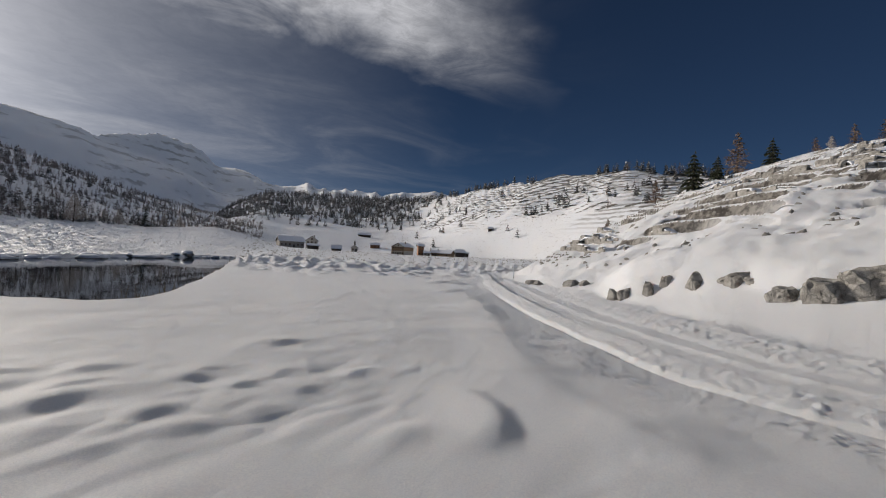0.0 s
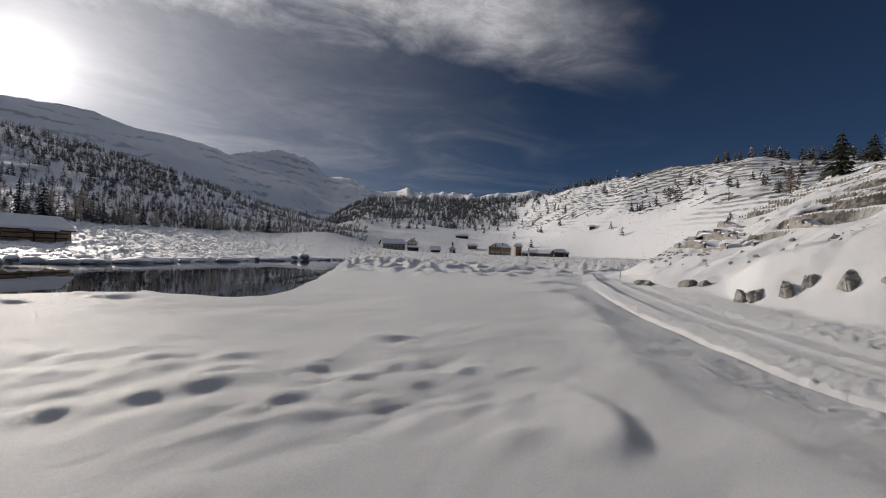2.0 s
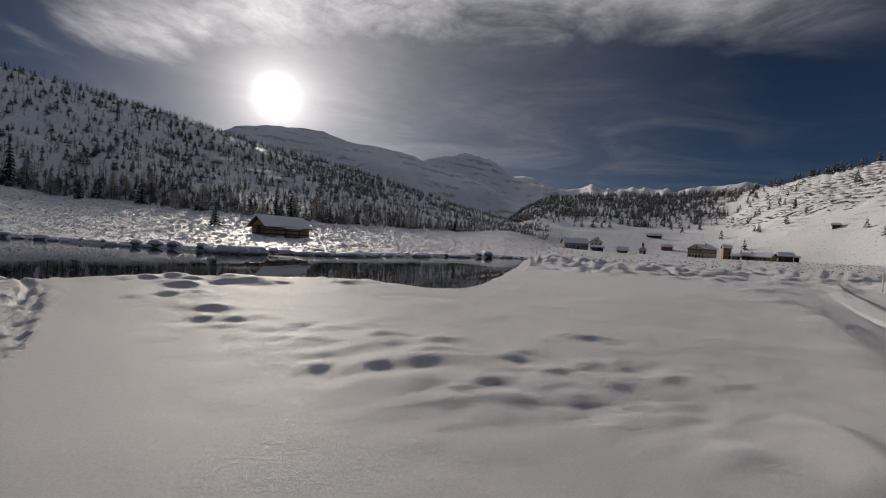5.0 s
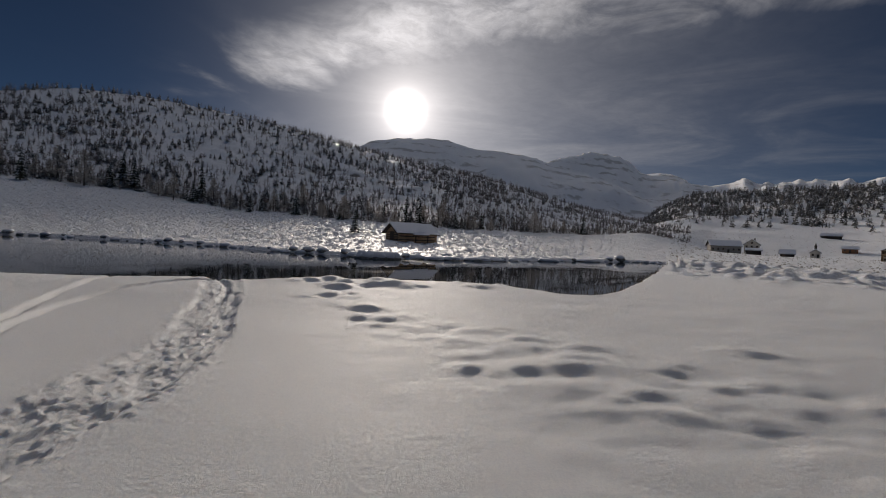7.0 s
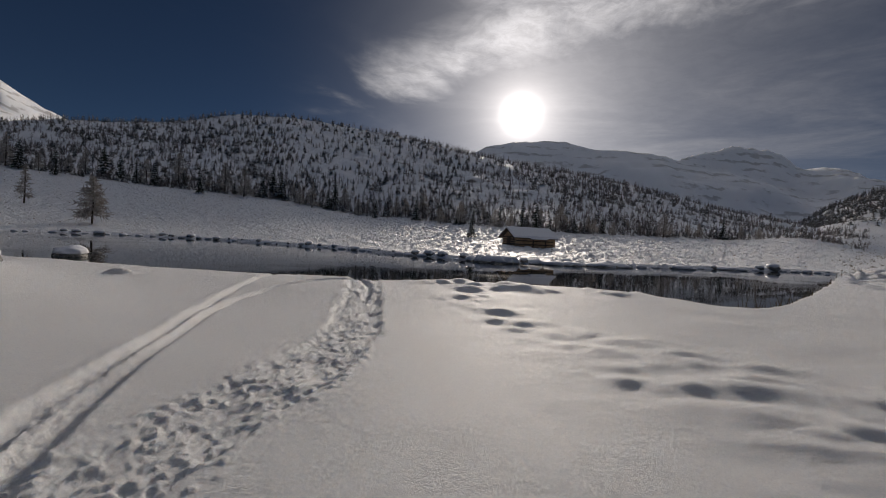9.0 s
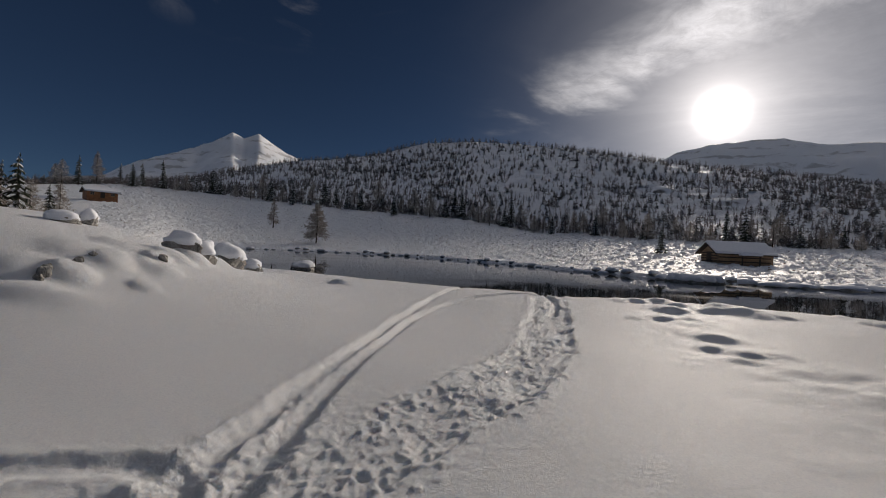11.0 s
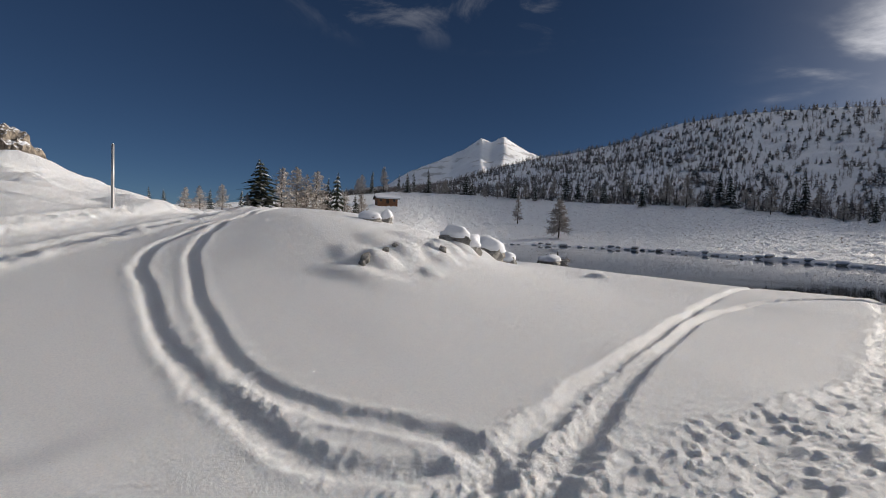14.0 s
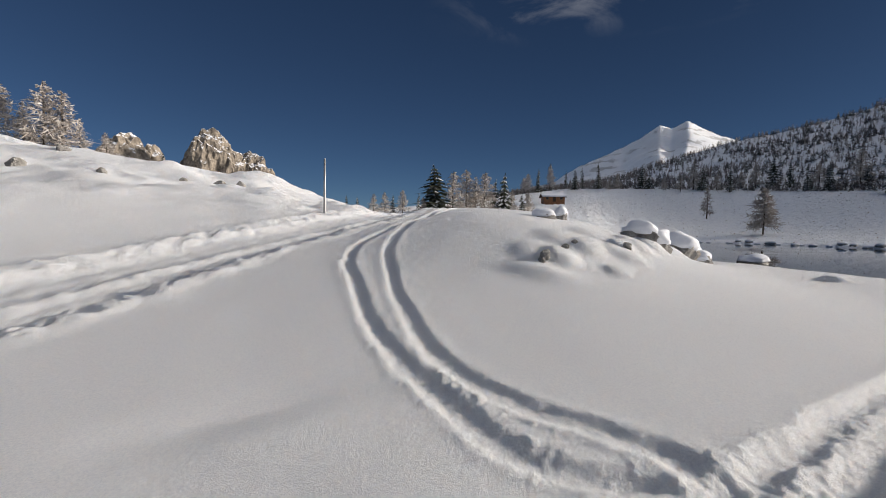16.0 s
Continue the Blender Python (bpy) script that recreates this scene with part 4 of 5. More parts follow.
def spruce_crown(rng, h, tiers, points, wide=0.17, snowy=0.4, foot=0.06):
    """Tiers of ragged drooping boughs, and the snow that lies on them."""
    v, f, sv, sf = [], [], [], []
    for k in range(tiers):
        t = k / max(1, tiers - 1)
        rad = h * wide * ((1 - t) ** 0.75 * (0.62 + 0.6 * rng.random()) + 0.06)
        z = h * (foot + (1 - foot) * (k + 1.0) / tiers)
        drop = h * (0.95 / tiers + 0.045 * (1 - t))
        turn = rng.random() * 6.28
        cx, cy = rng.normal(0, 0.014 * h, 2)
        c = len(v)
        v.append((cx, cy, z))
        n = points * 2
        for j in range(n):
            a = turn + 2 * math.pi * (j + 0.35 * (rng.random() - 0.5)) / n
            long = j % 2 == 0
            q = rad * ((0.75 + 0.5 * rng.random()) if long else (0.50 + 0.28 * rng.random()))
            v.append((cx + q * math.cos(a), cy + q * math.sin(a), z - drop * ((0.75 + 0.4 * rng.random()) if long else 0.45)))
        for j in range(n):
            a, b = c + 1 + j, c + 1 + (j + 1) % n
            f.append((c, a, b))
            if rng.random() < snowy:
                p = [np.array(v[i]) for i in (c, a, b)]
                mid = sum(p) / 3
                s = len(sv)
                for q in p:
                    w = mid + (q - mid) * (0.55 + 0.35 * rng.random())
                    sv.append((w[0] * 1.03, w[1] * 1.03, w[2] + 0.018 * h))
                sf.append((s, s + 1, s + 2))
    return v, f, sv, sf


def larch_crown(rng, h, boughs, twigs, wide=0.2, thick=0.010):
    """Bare boughs with hanging twigs."""
    v, f = [], []

    def sliver(a, b, w):
        d = b - a
        s = np.cross(d, rng.normal(0, 1, 3))
        s = s / (np.linalg.norm(s) + 1e-6) * w
        i = len(v)
        v.extend([tuple(a + s), tuple(a - s), tuple(b)])
        f.append((i, i + 1, i + 2))

    for k in range(boughs):
        t = 0.16 + 0.82 * (k + rng.random()) / boughs
        a = rng.random() * 6.28
        length = h * wide * ((1 - t) ** 0.75 * (0.6 + 0.6 * rng.random()) + 0.05)
        root = np.array((0, 0, t * h))
        tip = root + length * np.array((math.cos(a), math.sin(a), 0.25 * t - 0.22 + 0.2 * rng.random()))
        sliver(root, tip, thick * h)
        for q in range(twigs):
            s = root + (tip - root) * (0.25 + 0.75 * rng.random())
            sliver(s, s + length * 0.42 * (rng.normal(0, 0.6, 3) + np.array((math.cos(a) * 0.5, math.sin(a) * 0.5, -0.15))), thick * h * 0.9)
    return v, f


def spruce(at, h, seed, label, group="", tiers=13, points=9, wide=0.2, snowy=0.42, needles=None, name="spruce"):
    rng = np.random.default_rng(seed)
    e = thing(name, at, label, "tree", group)
    part("trunk", *trunk_mesh(rng, h * 0.95, 0.016 * h), BARK, e)
    v, f, sv, sf = spruce_crown(rng, h, tiers, points, wide, snowy)
    part("crown", v, f, needles or NEEDLES, e)
    if sv:
        part("snow", sv, sf, SNOW, e, "snow lying on the boughs")
    return e


def larch(at, h, seed, label, group="", boughs=110, twigs=10, wide=0.28, bare=None):
    rng = np.random.default_rng(seed)
    e = thing("larch", at, label, "tree", group)
    part("trunk", *trunk_mesh(rng, h, 0.016 * h), BARK, e)
    part("crown", *larch_crown(rng, h, boughs, twigs, wide), bare or TWIGS, e)
    return e


def on_ground(az, r, sink=0.05):
    x, y = polar(az, r)
    return (x, y, gz1(x, y) - sink)


# trees that stand by themselves
spruce(on_ground(-80.6, 78), 8.8, 3, "dark spruce laden with snow on the meadow rim", tiers=15, points=9, wide=0.46, snowy=0.30)
larch(on_ground(-44.0, 124), 10.6, 4, "small bare frosted larch on the far shore", boughs=170, twigs=14, wide=0.34)
larch(on_ground(-49.0, 160), 10.5, 5, "slim frosted larch on the meadow", wide=0.2)
larch(on_ground(-68.9, 44), 3.0, 6, "low frosted larch bush behind snow-capped stones", boughs=80, twigs=11, wide=0.36)
spruce(on_ground(-2.2, 98), 5.4, 7, "small dark spruce beside the barn", tiers=11, wide=0.26)
first_spruce = spruce((0, 0, -80), 10.0, 11, "dark snowy spruce at the forest edge", "forest edge trees")
first_larch = larch((0, 0, -80), 10.0, 12, "bare frosted larch at the forest edge", "forest edge trees", wide=0.34)
second_spruce = spruce((0, 0, -80), 10.0, 13, "dark snowy spruce at the forest edge", "forest edge trees", tiers=12, points=9, wide=0.22, snowy=0.3)
second_larch = larch((0, 0, -80), 10.0, 14, "bare frosted larch at the forest edge", "forest edge trees", wide=0.24)
pine_mould = spruce((0, 0, -80), 10.0, 15, "dark stone pine on the rocky slope", "trees on the slope", tiers=10, points=13, wide=0.33, snowy=0.0, needles=PINE, name="pine")
brown_larch = larch((0, 0, -80), 10.0, 16, "leafless brown larch on the rocky slope", "trees on the slope", wide=0.27, boughs=90, twigs=8, bare=BROWN_TWIGS)
moulds = [first_spruce, second_spruce, first_larch, second_larch, pine_mould, brown_larch]
used = set()


def plant(kind, az, r, h, label="", group=""):
    at = on_ground(az, r, 0.15)
    h = h * ((1.25 if az > -81 else 0.7) if group == "meadow rim trees" else 1.0)
    m = Matrix.LocRotScale(at, Euler((0, 0, (az * 37.7) % 6.28)), (h / 10,) * 3)
    if kind not in used:
        used.add(kind)
        moulds[kind].matrix_basis = m
        tree = moulds[kind]
    else:
        tree = copy_thing(moulds[kind], m @ Matrix.Diagonal((*[1 / k for k in moulds[kind].scale], 1)))
    if label:
        tagged(tree, label, group=group)
    return tree


rng = np.random.default_rng(5)
for k in range(80):                                             # the edge of the wood across the meadow
    az = -70 + 100 * (k + 0.8 * rng.random()) / 80
    r = float(by_bearing(az, MEADOW_R)) + rng.uniform(-6, 14)
    plant(int(rng.choice([0, 1, 2, 2, 3])), az, r, rng.uniform(6, 13.5) * (1.0 if az < -18 else 0.7))
for az, r, h, kind in ((-98.5, 66, 3.6, 2), (-91.5, 62, 4.3, 0), (-90.2, 64, 3.9, 1), (-88.2, 62, 4.4, 2), (-86.8, 66, 4.8, 2), (-85.8, 70, 4.4, 1), (-84.6, 72, 5.5, 2), (-82.6, 70, 5.0, 0), (-82.0, 76, 4.6, 3), (-78.2, 84, 7.2, 2), (-76.6, 88, 8.0, 2), (-75.4, 88, 7.2, 3), (-74.2, 90, 7.8, 2), (-72.9, 92, 7.0, 0), (-71.8, 92, 8.0, 1), (-70.9, 96, 5.0, 2), (-69.6, 100, 4.6, 1), (-68.8, 106, 5.2, 2)):
    plant(kind, az, r, h, ("dark snowy spruce" if kind < 2 else "bare frosted larch") + " along the rim of the meadow", "meadow rim trees")
for az, r, h, kind in ((-125.5, 52, 5.6, 2), (-123.2, 50, 5.4, 2), (-121.6, 50, 4.4, 3), (-120.2, 48, 5.8, 2), (-118.9, 48, 5.2, 2), (-117.6, 49, 3.4, 3), (-115.6, 50, 2.6, 2), (-110.8, 49, 1.6, 1), (-127.5, 52, 5.0, 0), (-130, 50, 6.0, 2)):
    plant(kind, az, r, h, ("dark snowy spruce" if kind < 2 else "sunlit rime-covered larch") + " on the snowy rise", "trees on the rise")
for az, r, h, kind in ((89.2, 80, 6.4, 4), (85.4, 82, 4.6, 5), (91.4, 86, 4.2, 4), (93.2, 93, 8.0, 5), (96.2, 96, 5.4, 4), (99.6, 98, 3.8, 5), (100.8, 97, 3.0, 2), (102.4, 99, 5.0, 5), (104.6, 99, 5.2, 5), (106.5, 99, 4.4, 5), (80.4, 88, 6.0, 5), (76.4, 92, 2.4, 4)):
    plant(kind, az, r, h)


def forest(name, label, spots, seed, share):
    """Trees past counting, joined: rows of x, y, z, height."""
    rng = np.random.default_rng(seed)
    kinds = []
    for q in range(6):
        v, f, sv, sf = spruce_crown(rng, 1.0, 5, 4, 0.27 + 0.025 * q, 0.22, 0.08)
        kinds.append((np.array(v + sv), np.array(f + [tuple(i + len(v) for i in t) for t in sf]), np.array([0] * len(f) + [1] * len(sf))))
    for q in range(5):
        v, f = larch_crown(rng, 1.0, 17, 2, 0.34, 0.024)
        tv, tf = trunk_mesh(rng, 1.0, 0.02, 3, 2)
        tf = [t for a, b, c, d in tf for t in ((a, b, c), (a, c, d))]
        kinds.append((np.array(v + tv), np.array(f + [tuple(i + len(v) for i in t) for t in tf]), np.array([2] * len(f) + [3] * len(tf))))
    allv, allf, allm, base = [], [], [], 0
    for x, y, z, h in spots:
        q = int(rng.integers(0, 6)) if rng.random() < share else int(rng.integers(6, 11))
        v, f, m = kinds[q]
        a = rng.random() * 6.28
        c, s = math.cos(a), math.sin(a)
        w = np.stack([(v[:, 0] * c - v[:, 1] * s) * h + x, (v[:, 0] * s + v[:, 1] * c) * h + y, v[:, 2] * h + z - 0.03 * h], 1)
        allv.append(w)
        allf.append(f + base)
        allm.append(m)
        base += len(v)
    allv, allf, allm = np.concatenate(allv), np.concatenate(allf), np.concatenate(allm)
    me = bpy.data.meshes.new(name)
    me.vertices.add(len(allv))
    me.vertices.foreach_set("co", allv.astype(np.float32).ravel())
    me.loops.add(allf.size)
    me.loops.foreach_set("vertex_index", allf.astype(np.int32).ravel())
    me.polygons.add(len(allf))
    me.polygons.foreach_set("loop_start", np.arange(0, allf.size, 3, dtype=np.int32))
    me.polygons.foreach_set("loop_total", np.full(len(allf), 3, dtype=np.int32))
    for m in (RIMED_HAZY, SNOW, WOOD_TWIGS, BARK):
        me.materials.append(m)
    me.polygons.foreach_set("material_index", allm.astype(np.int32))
    me.update(calc_edges=True)
    return tagged(new(name, me), label, "forest", kind="stuff")


def scatter(n, seed, az0, az1, r_of, height, keep):
    """Spots on the land: u runs from the foot of the slope (0) to its crest (1)."""
    rng = np.random.default_rng(seed)
    az = rng.uniform(az0, az1, n)
    u = rng.random(n)
    r = r_of(az, u)
    x, y = r * np.sin(np.radians(az)), r * np.cos(np.radians(az))
    ok = rng.random(n) < keep(az, u, x, y)
    x, y, r = x[ok], y[ok], r[ok]
    h = height[0] + (height[1] - height[0]) * (0.55 * rng.random(len(x)) ** 1.3 + 0.45 * u[ok])
    return np.stack([x, y, base_ground(x, y), h], 1)


def hill_r(az, u):
    a, b = by_bearing(az, MEADOW_R), by_bearing(az, HILL_R)
    return a + (b - a) * u ** 1.15 * 1.01


def hill_keep(az, u, x, y):
    patch = sstep(-0.35, 0.25, fbm(x / 55, y / 55, 3, 33))
    left = sstep(-20, -45, az)
    return np.clip(0.6 * np.exp(-u / (0.09 + 0.12 * left)) + 0.14 + 0.34 * patch + 0.4 * sstep(0.93, 0.99, u), 0, 1)


def side_r(az, u):
    a, b = by_bearing(az, MEADOW_R), by_bearing(az, SIDE_R)
    return a + (b - a) * u


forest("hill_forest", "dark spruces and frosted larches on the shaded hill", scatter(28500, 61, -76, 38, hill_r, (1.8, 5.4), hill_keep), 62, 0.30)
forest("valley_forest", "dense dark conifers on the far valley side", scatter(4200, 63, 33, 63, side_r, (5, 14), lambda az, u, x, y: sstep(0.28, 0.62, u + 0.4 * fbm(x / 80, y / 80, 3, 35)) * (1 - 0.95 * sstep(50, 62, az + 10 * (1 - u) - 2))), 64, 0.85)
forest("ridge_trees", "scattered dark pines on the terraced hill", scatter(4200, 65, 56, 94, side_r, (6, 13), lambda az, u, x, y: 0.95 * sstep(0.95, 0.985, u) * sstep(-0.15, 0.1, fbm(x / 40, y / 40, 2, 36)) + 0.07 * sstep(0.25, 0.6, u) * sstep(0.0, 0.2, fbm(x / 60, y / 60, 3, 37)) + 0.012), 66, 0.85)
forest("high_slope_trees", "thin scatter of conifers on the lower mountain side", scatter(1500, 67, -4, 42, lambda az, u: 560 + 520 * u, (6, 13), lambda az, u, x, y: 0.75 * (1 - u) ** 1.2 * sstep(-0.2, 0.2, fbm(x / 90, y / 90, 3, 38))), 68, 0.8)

# ---------------------------------------------------------------- stones and crags


def ball(seed, level, size, rough, freq, flat=0.0, cut=None, square=1.0):
    """A lump of rock or snow: a sphere pushed in and out by noise."""
    bm = bmesh.new()
    bmesh.ops.create_icosphere(bm, subdivisions=level, radius=1.0)
    shift = Vector((seed * 3.71, seed * 1.93, seed * 5.17))
    for v in bm.verts:
        d = v.co.normalized()
        k = 1 + rough * noise.noise(d * freq + shift) + rough * 0.5 * noise.noise(d * freq * 2.3 + shift) + rough * 0.25 * noise.noise(d * freq * 5.1 + shift)
        if square != 1:
            d = Vector([math.copysign(abs(q) ** square, q) for q in d])
        v.co = Vector((d.x * size[0] * k, d.y * size[1] * k, d.z * size[2] * k))
        if cut is not None and v.co.z < cut:
            v.co.z = cut + (v.co.z - cut) * flat
    verts, faces = [tuple(v.co) for v in bm.verts], [tuple(q.index for q in f.verts) for f in bm.faces]
    bm.free()
    return verts, faces


def capped_stone(at, size, seed, label, group="", cap=0.28, turn=0.0, level=3):
    """A stone with a thick pillow of snow on it."""
    e = thing("boulder", at, label, "boulder", group, turn)
    v, f = ball(seed, level, size, 0.34, 1.5)
    part("rock", [(x, y, z + size[2] * 0.35) for x, y, z in v], f, ROCK, e)
    if cap:
        v, f = ball(seed + 40, level, (size[0] * 1.0, size[1] * 1.0, size[2] * 0.42 + cap * 0.8), 0.26, 1.5, 0.25, -0.05)
        part("snow", [(x, y, z + size[2] * 0.86) for x, y, z in v], f, SNOW, e, "thick pillow of snow", True)
    return e


def bare_rock(at, size, seed, label, group="", turn=0.0, level=4, mat=None):
    """A weathered block half sunk in the snow: a lump chiselled by a dozen planes, with upright clefts; the bank of snow laps over its back."""
    rng = np.random.default_rng(seed)
    v, f = ball(seed, level if size[0] > 0.25 else 3, (1, 1, 1), 0.30, 1.5, square=0.75)
    p = np.array(v)
    for _ in range(13):
        n = rng.normal(0, 1, 3) * (1, 1, 0.6)
        n = n / np.linalg.norm(n)
        over = np.maximum(p @ n - rng.uniform(0.62, 0.88), 0)
        p = p - over[:, None] * n * 0.92
    a = np.arctan2(p[:, 1], p[:, 0])
    cleft = np.exp(-(np.sin(a * rng.integers(3, 6) + rng.uniform(0, 6) + 0.5 * p[:, 2]) / 0.16) ** 2) * (np.hypot(p[:, 0], p[:, 1]) > 0.3)
    p[:, :2] *= (1 - 0.13 * cleft)[:, None]
    p += np.array([tuple(noise.noise_vector(Vector(q) * 4.2 + Vector((seed, 0, 0)))) for q in p]) * 0.07
    p *= size
    e = thing("rock", at, label, "rock", group, turn)
    part("stone", p.tolist(), f, mat or ROCK, e)
    return e


# snow-capped stones where the pond ends
for az, r, w, hh, cap, seed in ((-59.0, 12.6, 0.40, 0.26, 0.18, 1), (-57.0, 13.0, 0.27, 0.38, 0.18, 2), (-54.6, 14.8, 0.55, 0.42, 0.26, 3), (-51.8, 19.3, 0.42, 0.36, 0.2, 4), (-56.2, 16.5, 0.5, 0.3, 0.24, 6)):
    at = on_ground(az, r)
    capped_stone((at[0], at[1], max(at[2], WATER - 0.1) - 0.05), (w, w * 0.85, hh), seed, "dark stone under a thick cap of snow at the pond's end", "stones at the pond's end", cap, seed * 40)
for az, r, w, seed in ((-45.7, 39, 1.05, 5), (-43.6, 44, 0.5, 7)):
    x, y = polar(az, r)
    capped_stone((x, y, WATER - 0.15), (w, w * 0.9, 0.5 if w > 0.6 else 0.16), seed, "snow-capped stone standing in the water" if w > 0.6 else "low dark stone in the water", "stones in the pond", 0.3 if w > 0.6 else 0.0, seed * 31)
for az, r, w, hh, seed in ((-68.9, 14.6, 0.36, 0.16, 9), (-66.9, 15.0, 0.20, 0.26, 10)):
    capped_stone(on_ground(az, r, 0.06), (w, w * 0.8, hh), seed, "snow-covered stone on top of the knoll", "stones on the knoll", 0.15, seed * 25)
for x, y, w, seed in ((-8.36, 3.02, 0.12, 21), (-8.28, 2.92, 0.08, 22), (-8.84, 3.62, 0.08, 23), (-8.97, 3.88, 0.07, 24), (-9.3, 5.15, 0.10, 25), (-8.46, 3.06, 0.09, 26)):
    bare_rock((x, y, gz1(x, y) - 0.01), (w * 1.15, w * 0.9, w), seed, "small dark stone showing through the snow of the knoll", "knoll stones", seed * 50)
# bare limestone by the road and on the slope above it
for k, (az, r, w, d, hh) in enumerate(((85.6, 23.4, 0.32, 0.45, 0.66), (87.6, 23.2, 0.40, 0.5, 0.72), (90.4, 22.3, 0.45, 0.5, 0.86), (83.2, 24.0, 0.42, 0.45, 0.52), (81.9, 24.3, 0.30, 0.4, 0.5), (94.0, 21.6, 0.8, 0.6, 0.66), (97.8, 19.5, 0.48, 0.5, 0.5), (101.3, 19.0, 0.85, 0.7, 0.74), (104.4, 19.3, 1.15, 0.8, 0.80), (95.6, 21.3, 0.5, 0.5, 0.46), (77.2, 31.0, 0.6, 0.45, 0.34), (78.6, 30.4, 0.4, 0.4, 0.3), (73.0, 34, 0.4, 0.35, 0.28), (72.2, 35, 0.45, 0.4, 0.32), (108, 19, 1.2, 0.9, 0.8))):
    x, y = polar(az, r - 0.45)
    z = gz1(x, y)
    x, y = polar(az, r + 0.30)
    bare_rock((x, y, z + hh * 0.22), (w * 1.2, d * 1.1, hh * 0.95), 60 + k, "grey-brown limestone block sticking out of the roadside snow", "roadside rocks", -az + 15 * math.sin(k * 2.1))


def rock_block(rng, w, h):
    """One cracked block of a ledge: its face, rounded corners and top, open where it is buried."""
    prof = [(0.0, -0.6), (0.02, 0.12), (0.0, 0.5), (0.04, 0.86), (0.16, 1.0), (0.9, 1.04)]
    cols = [(-0.5, 0.55), (-0.49, 0.12), (-0.2, 0.0), (0.12, 0.03), (0.48, 0.10), (0.5, 0.55)]
    v = []
    for s, back in cols:
        for dip, up in prof:
            v.append((s * w + rng.normal(0, 0.02) * w, (dip + back * 0.8) * min(h, 0.6) + rng.normal(0, 0.07) * h, up * h + rng.normal(0, 0.05) * h * (up > 0)))
    n = len(prof)
    return v, [(i * n + j, (i + 1) * n + j, (i + 1) * n + j + 1, i * n + j + 1) for i in range(len(cols) - 1) for j in range(n - 1)]


def ledges(spots, seed):
    """Bands of layered limestone that follow the lie of the slope; rows of bearing, distance, length, height."""
    rng = np.random.default_rng(seed)
    n, k = len(spots), 14
    az, r, length, high = (np.array(q, float) for q in zip(*spots))
    x0, y0 = r * np.sin(np.radians(az)), r * np.cos(np.radians(az))
    step = length / (2 * k)

    def uphill(x, y, q=1.6):
        a, b = base_ground(x + q, y) - base_ground(x - q, y), base_ground(x, y + q) - base_ground(x, y - q)
        m = np.hypot(a, b) + 1e-6
        return a / m, b / m, np.clip(m / (2 * q), 0.08, 0.8)

    lines = {0: (x0, y0)}
    for way in (-1, 1):
        x, y = x0, y0
        for i in range(1, k + 1):
            a, b, _ = uphill(x, y)
            x, y = x - b * step * way, y + a * step * way
            lines[i * way] = (x, y)
    px, py = (np.stack([lines[i][c] for i in range(-k, k + 1)], 1) for c in (0, 1))
    ux, uy, grade = (q.reshape(px.shape) for q in uphill(px.ravel(), py.ravel()))
    pz = base_ground(px, py)
    taper = 1 - np.abs(np.linspace(-1, 1, 2 * k + 1)) ** 3
    tall = high[:, None] * taper * np.clip(0.75 + 1.5 * fbm(px / 1.8, py / 1.8, 2, seed + 5), 0.25, 1.25)
    reach = np.clip(tall / grade, 0.5, 3.2)
    tops = [base_ground(px + ux * reach * q, py + uy * reach * q) for q in (0.5, 1.0)]
    for a in range(n):
        e = thing("rock_ledge", (px[a, k], py[a, k], pz[a, k]), "band of cracked grey limestone under the slope's snow", "rock ledge", "slope ledges")
        o = np.array(e.location)
        run = 0.0
        while run < length[a] - 0.1:
            w = rng.uniform(0.35, 1.2) * (high[a] / 0.4) ** 0.5
            i = min((run + w / 2) / step[a], 2 * k - 0.01)
            j, u = int(i), i - int(i)
            at = [q[a, j] * (1 - u) + q[a, j + 1] * u for q in (px, py, pz, ux, uy, tall)]
            if rng.random() < 0.86:
                v, f = rock_block(rng, w * 1.02, at[5] * rng.uniform(0.75, 1.15))
                part("block", [(at[0] - o[0] + s * at[4] + d * at[3], at[1] - o[1] - s * at[3] + d * at[4], at[2] - o[2] + z) for s, d, z in v], f, ROCK, e)
            run += w
        v, m = [], 2 * k + 1
        for i in range(m):
            t, b = tall[a, i], 0.02
            g, back = min(t, 0.6), reach[a, i]
            wave = 0.06 * math.sin(i * 2.3 + a)
            for d, z in ((0.50 * g, pz[a, i] + t * 0.8), (0.40 * g + wave * g, pz[a, i] + t * 0.86), (0.40 * g + wave * g, pz[a, i] + t * 0.95), (0.7 * g, pz[a, i] + t + b * 1.15), (0.5 * back + 0.3, max(tops[0][a, i] + 0.05, pz[a, i] + t * 0.9 + b)), (back + 0.3, tops[1][a, i] - 0.03), (back + 0.9, tops[1][a, i] - 0.2)):
                v.append((px[a, i] + ux[a, i] * d - o[0], py[a, i] + uy[a, i] * d - o[1], z - o[2]))
        part("snow", v, [(i * 7 + j, i * 7 + j + 1, i * 7 + j + 8, i * 7 + j + 7) for i in range(m - 1) for j in range(6)], SNOW, e, "snow lying on the ledge", True)


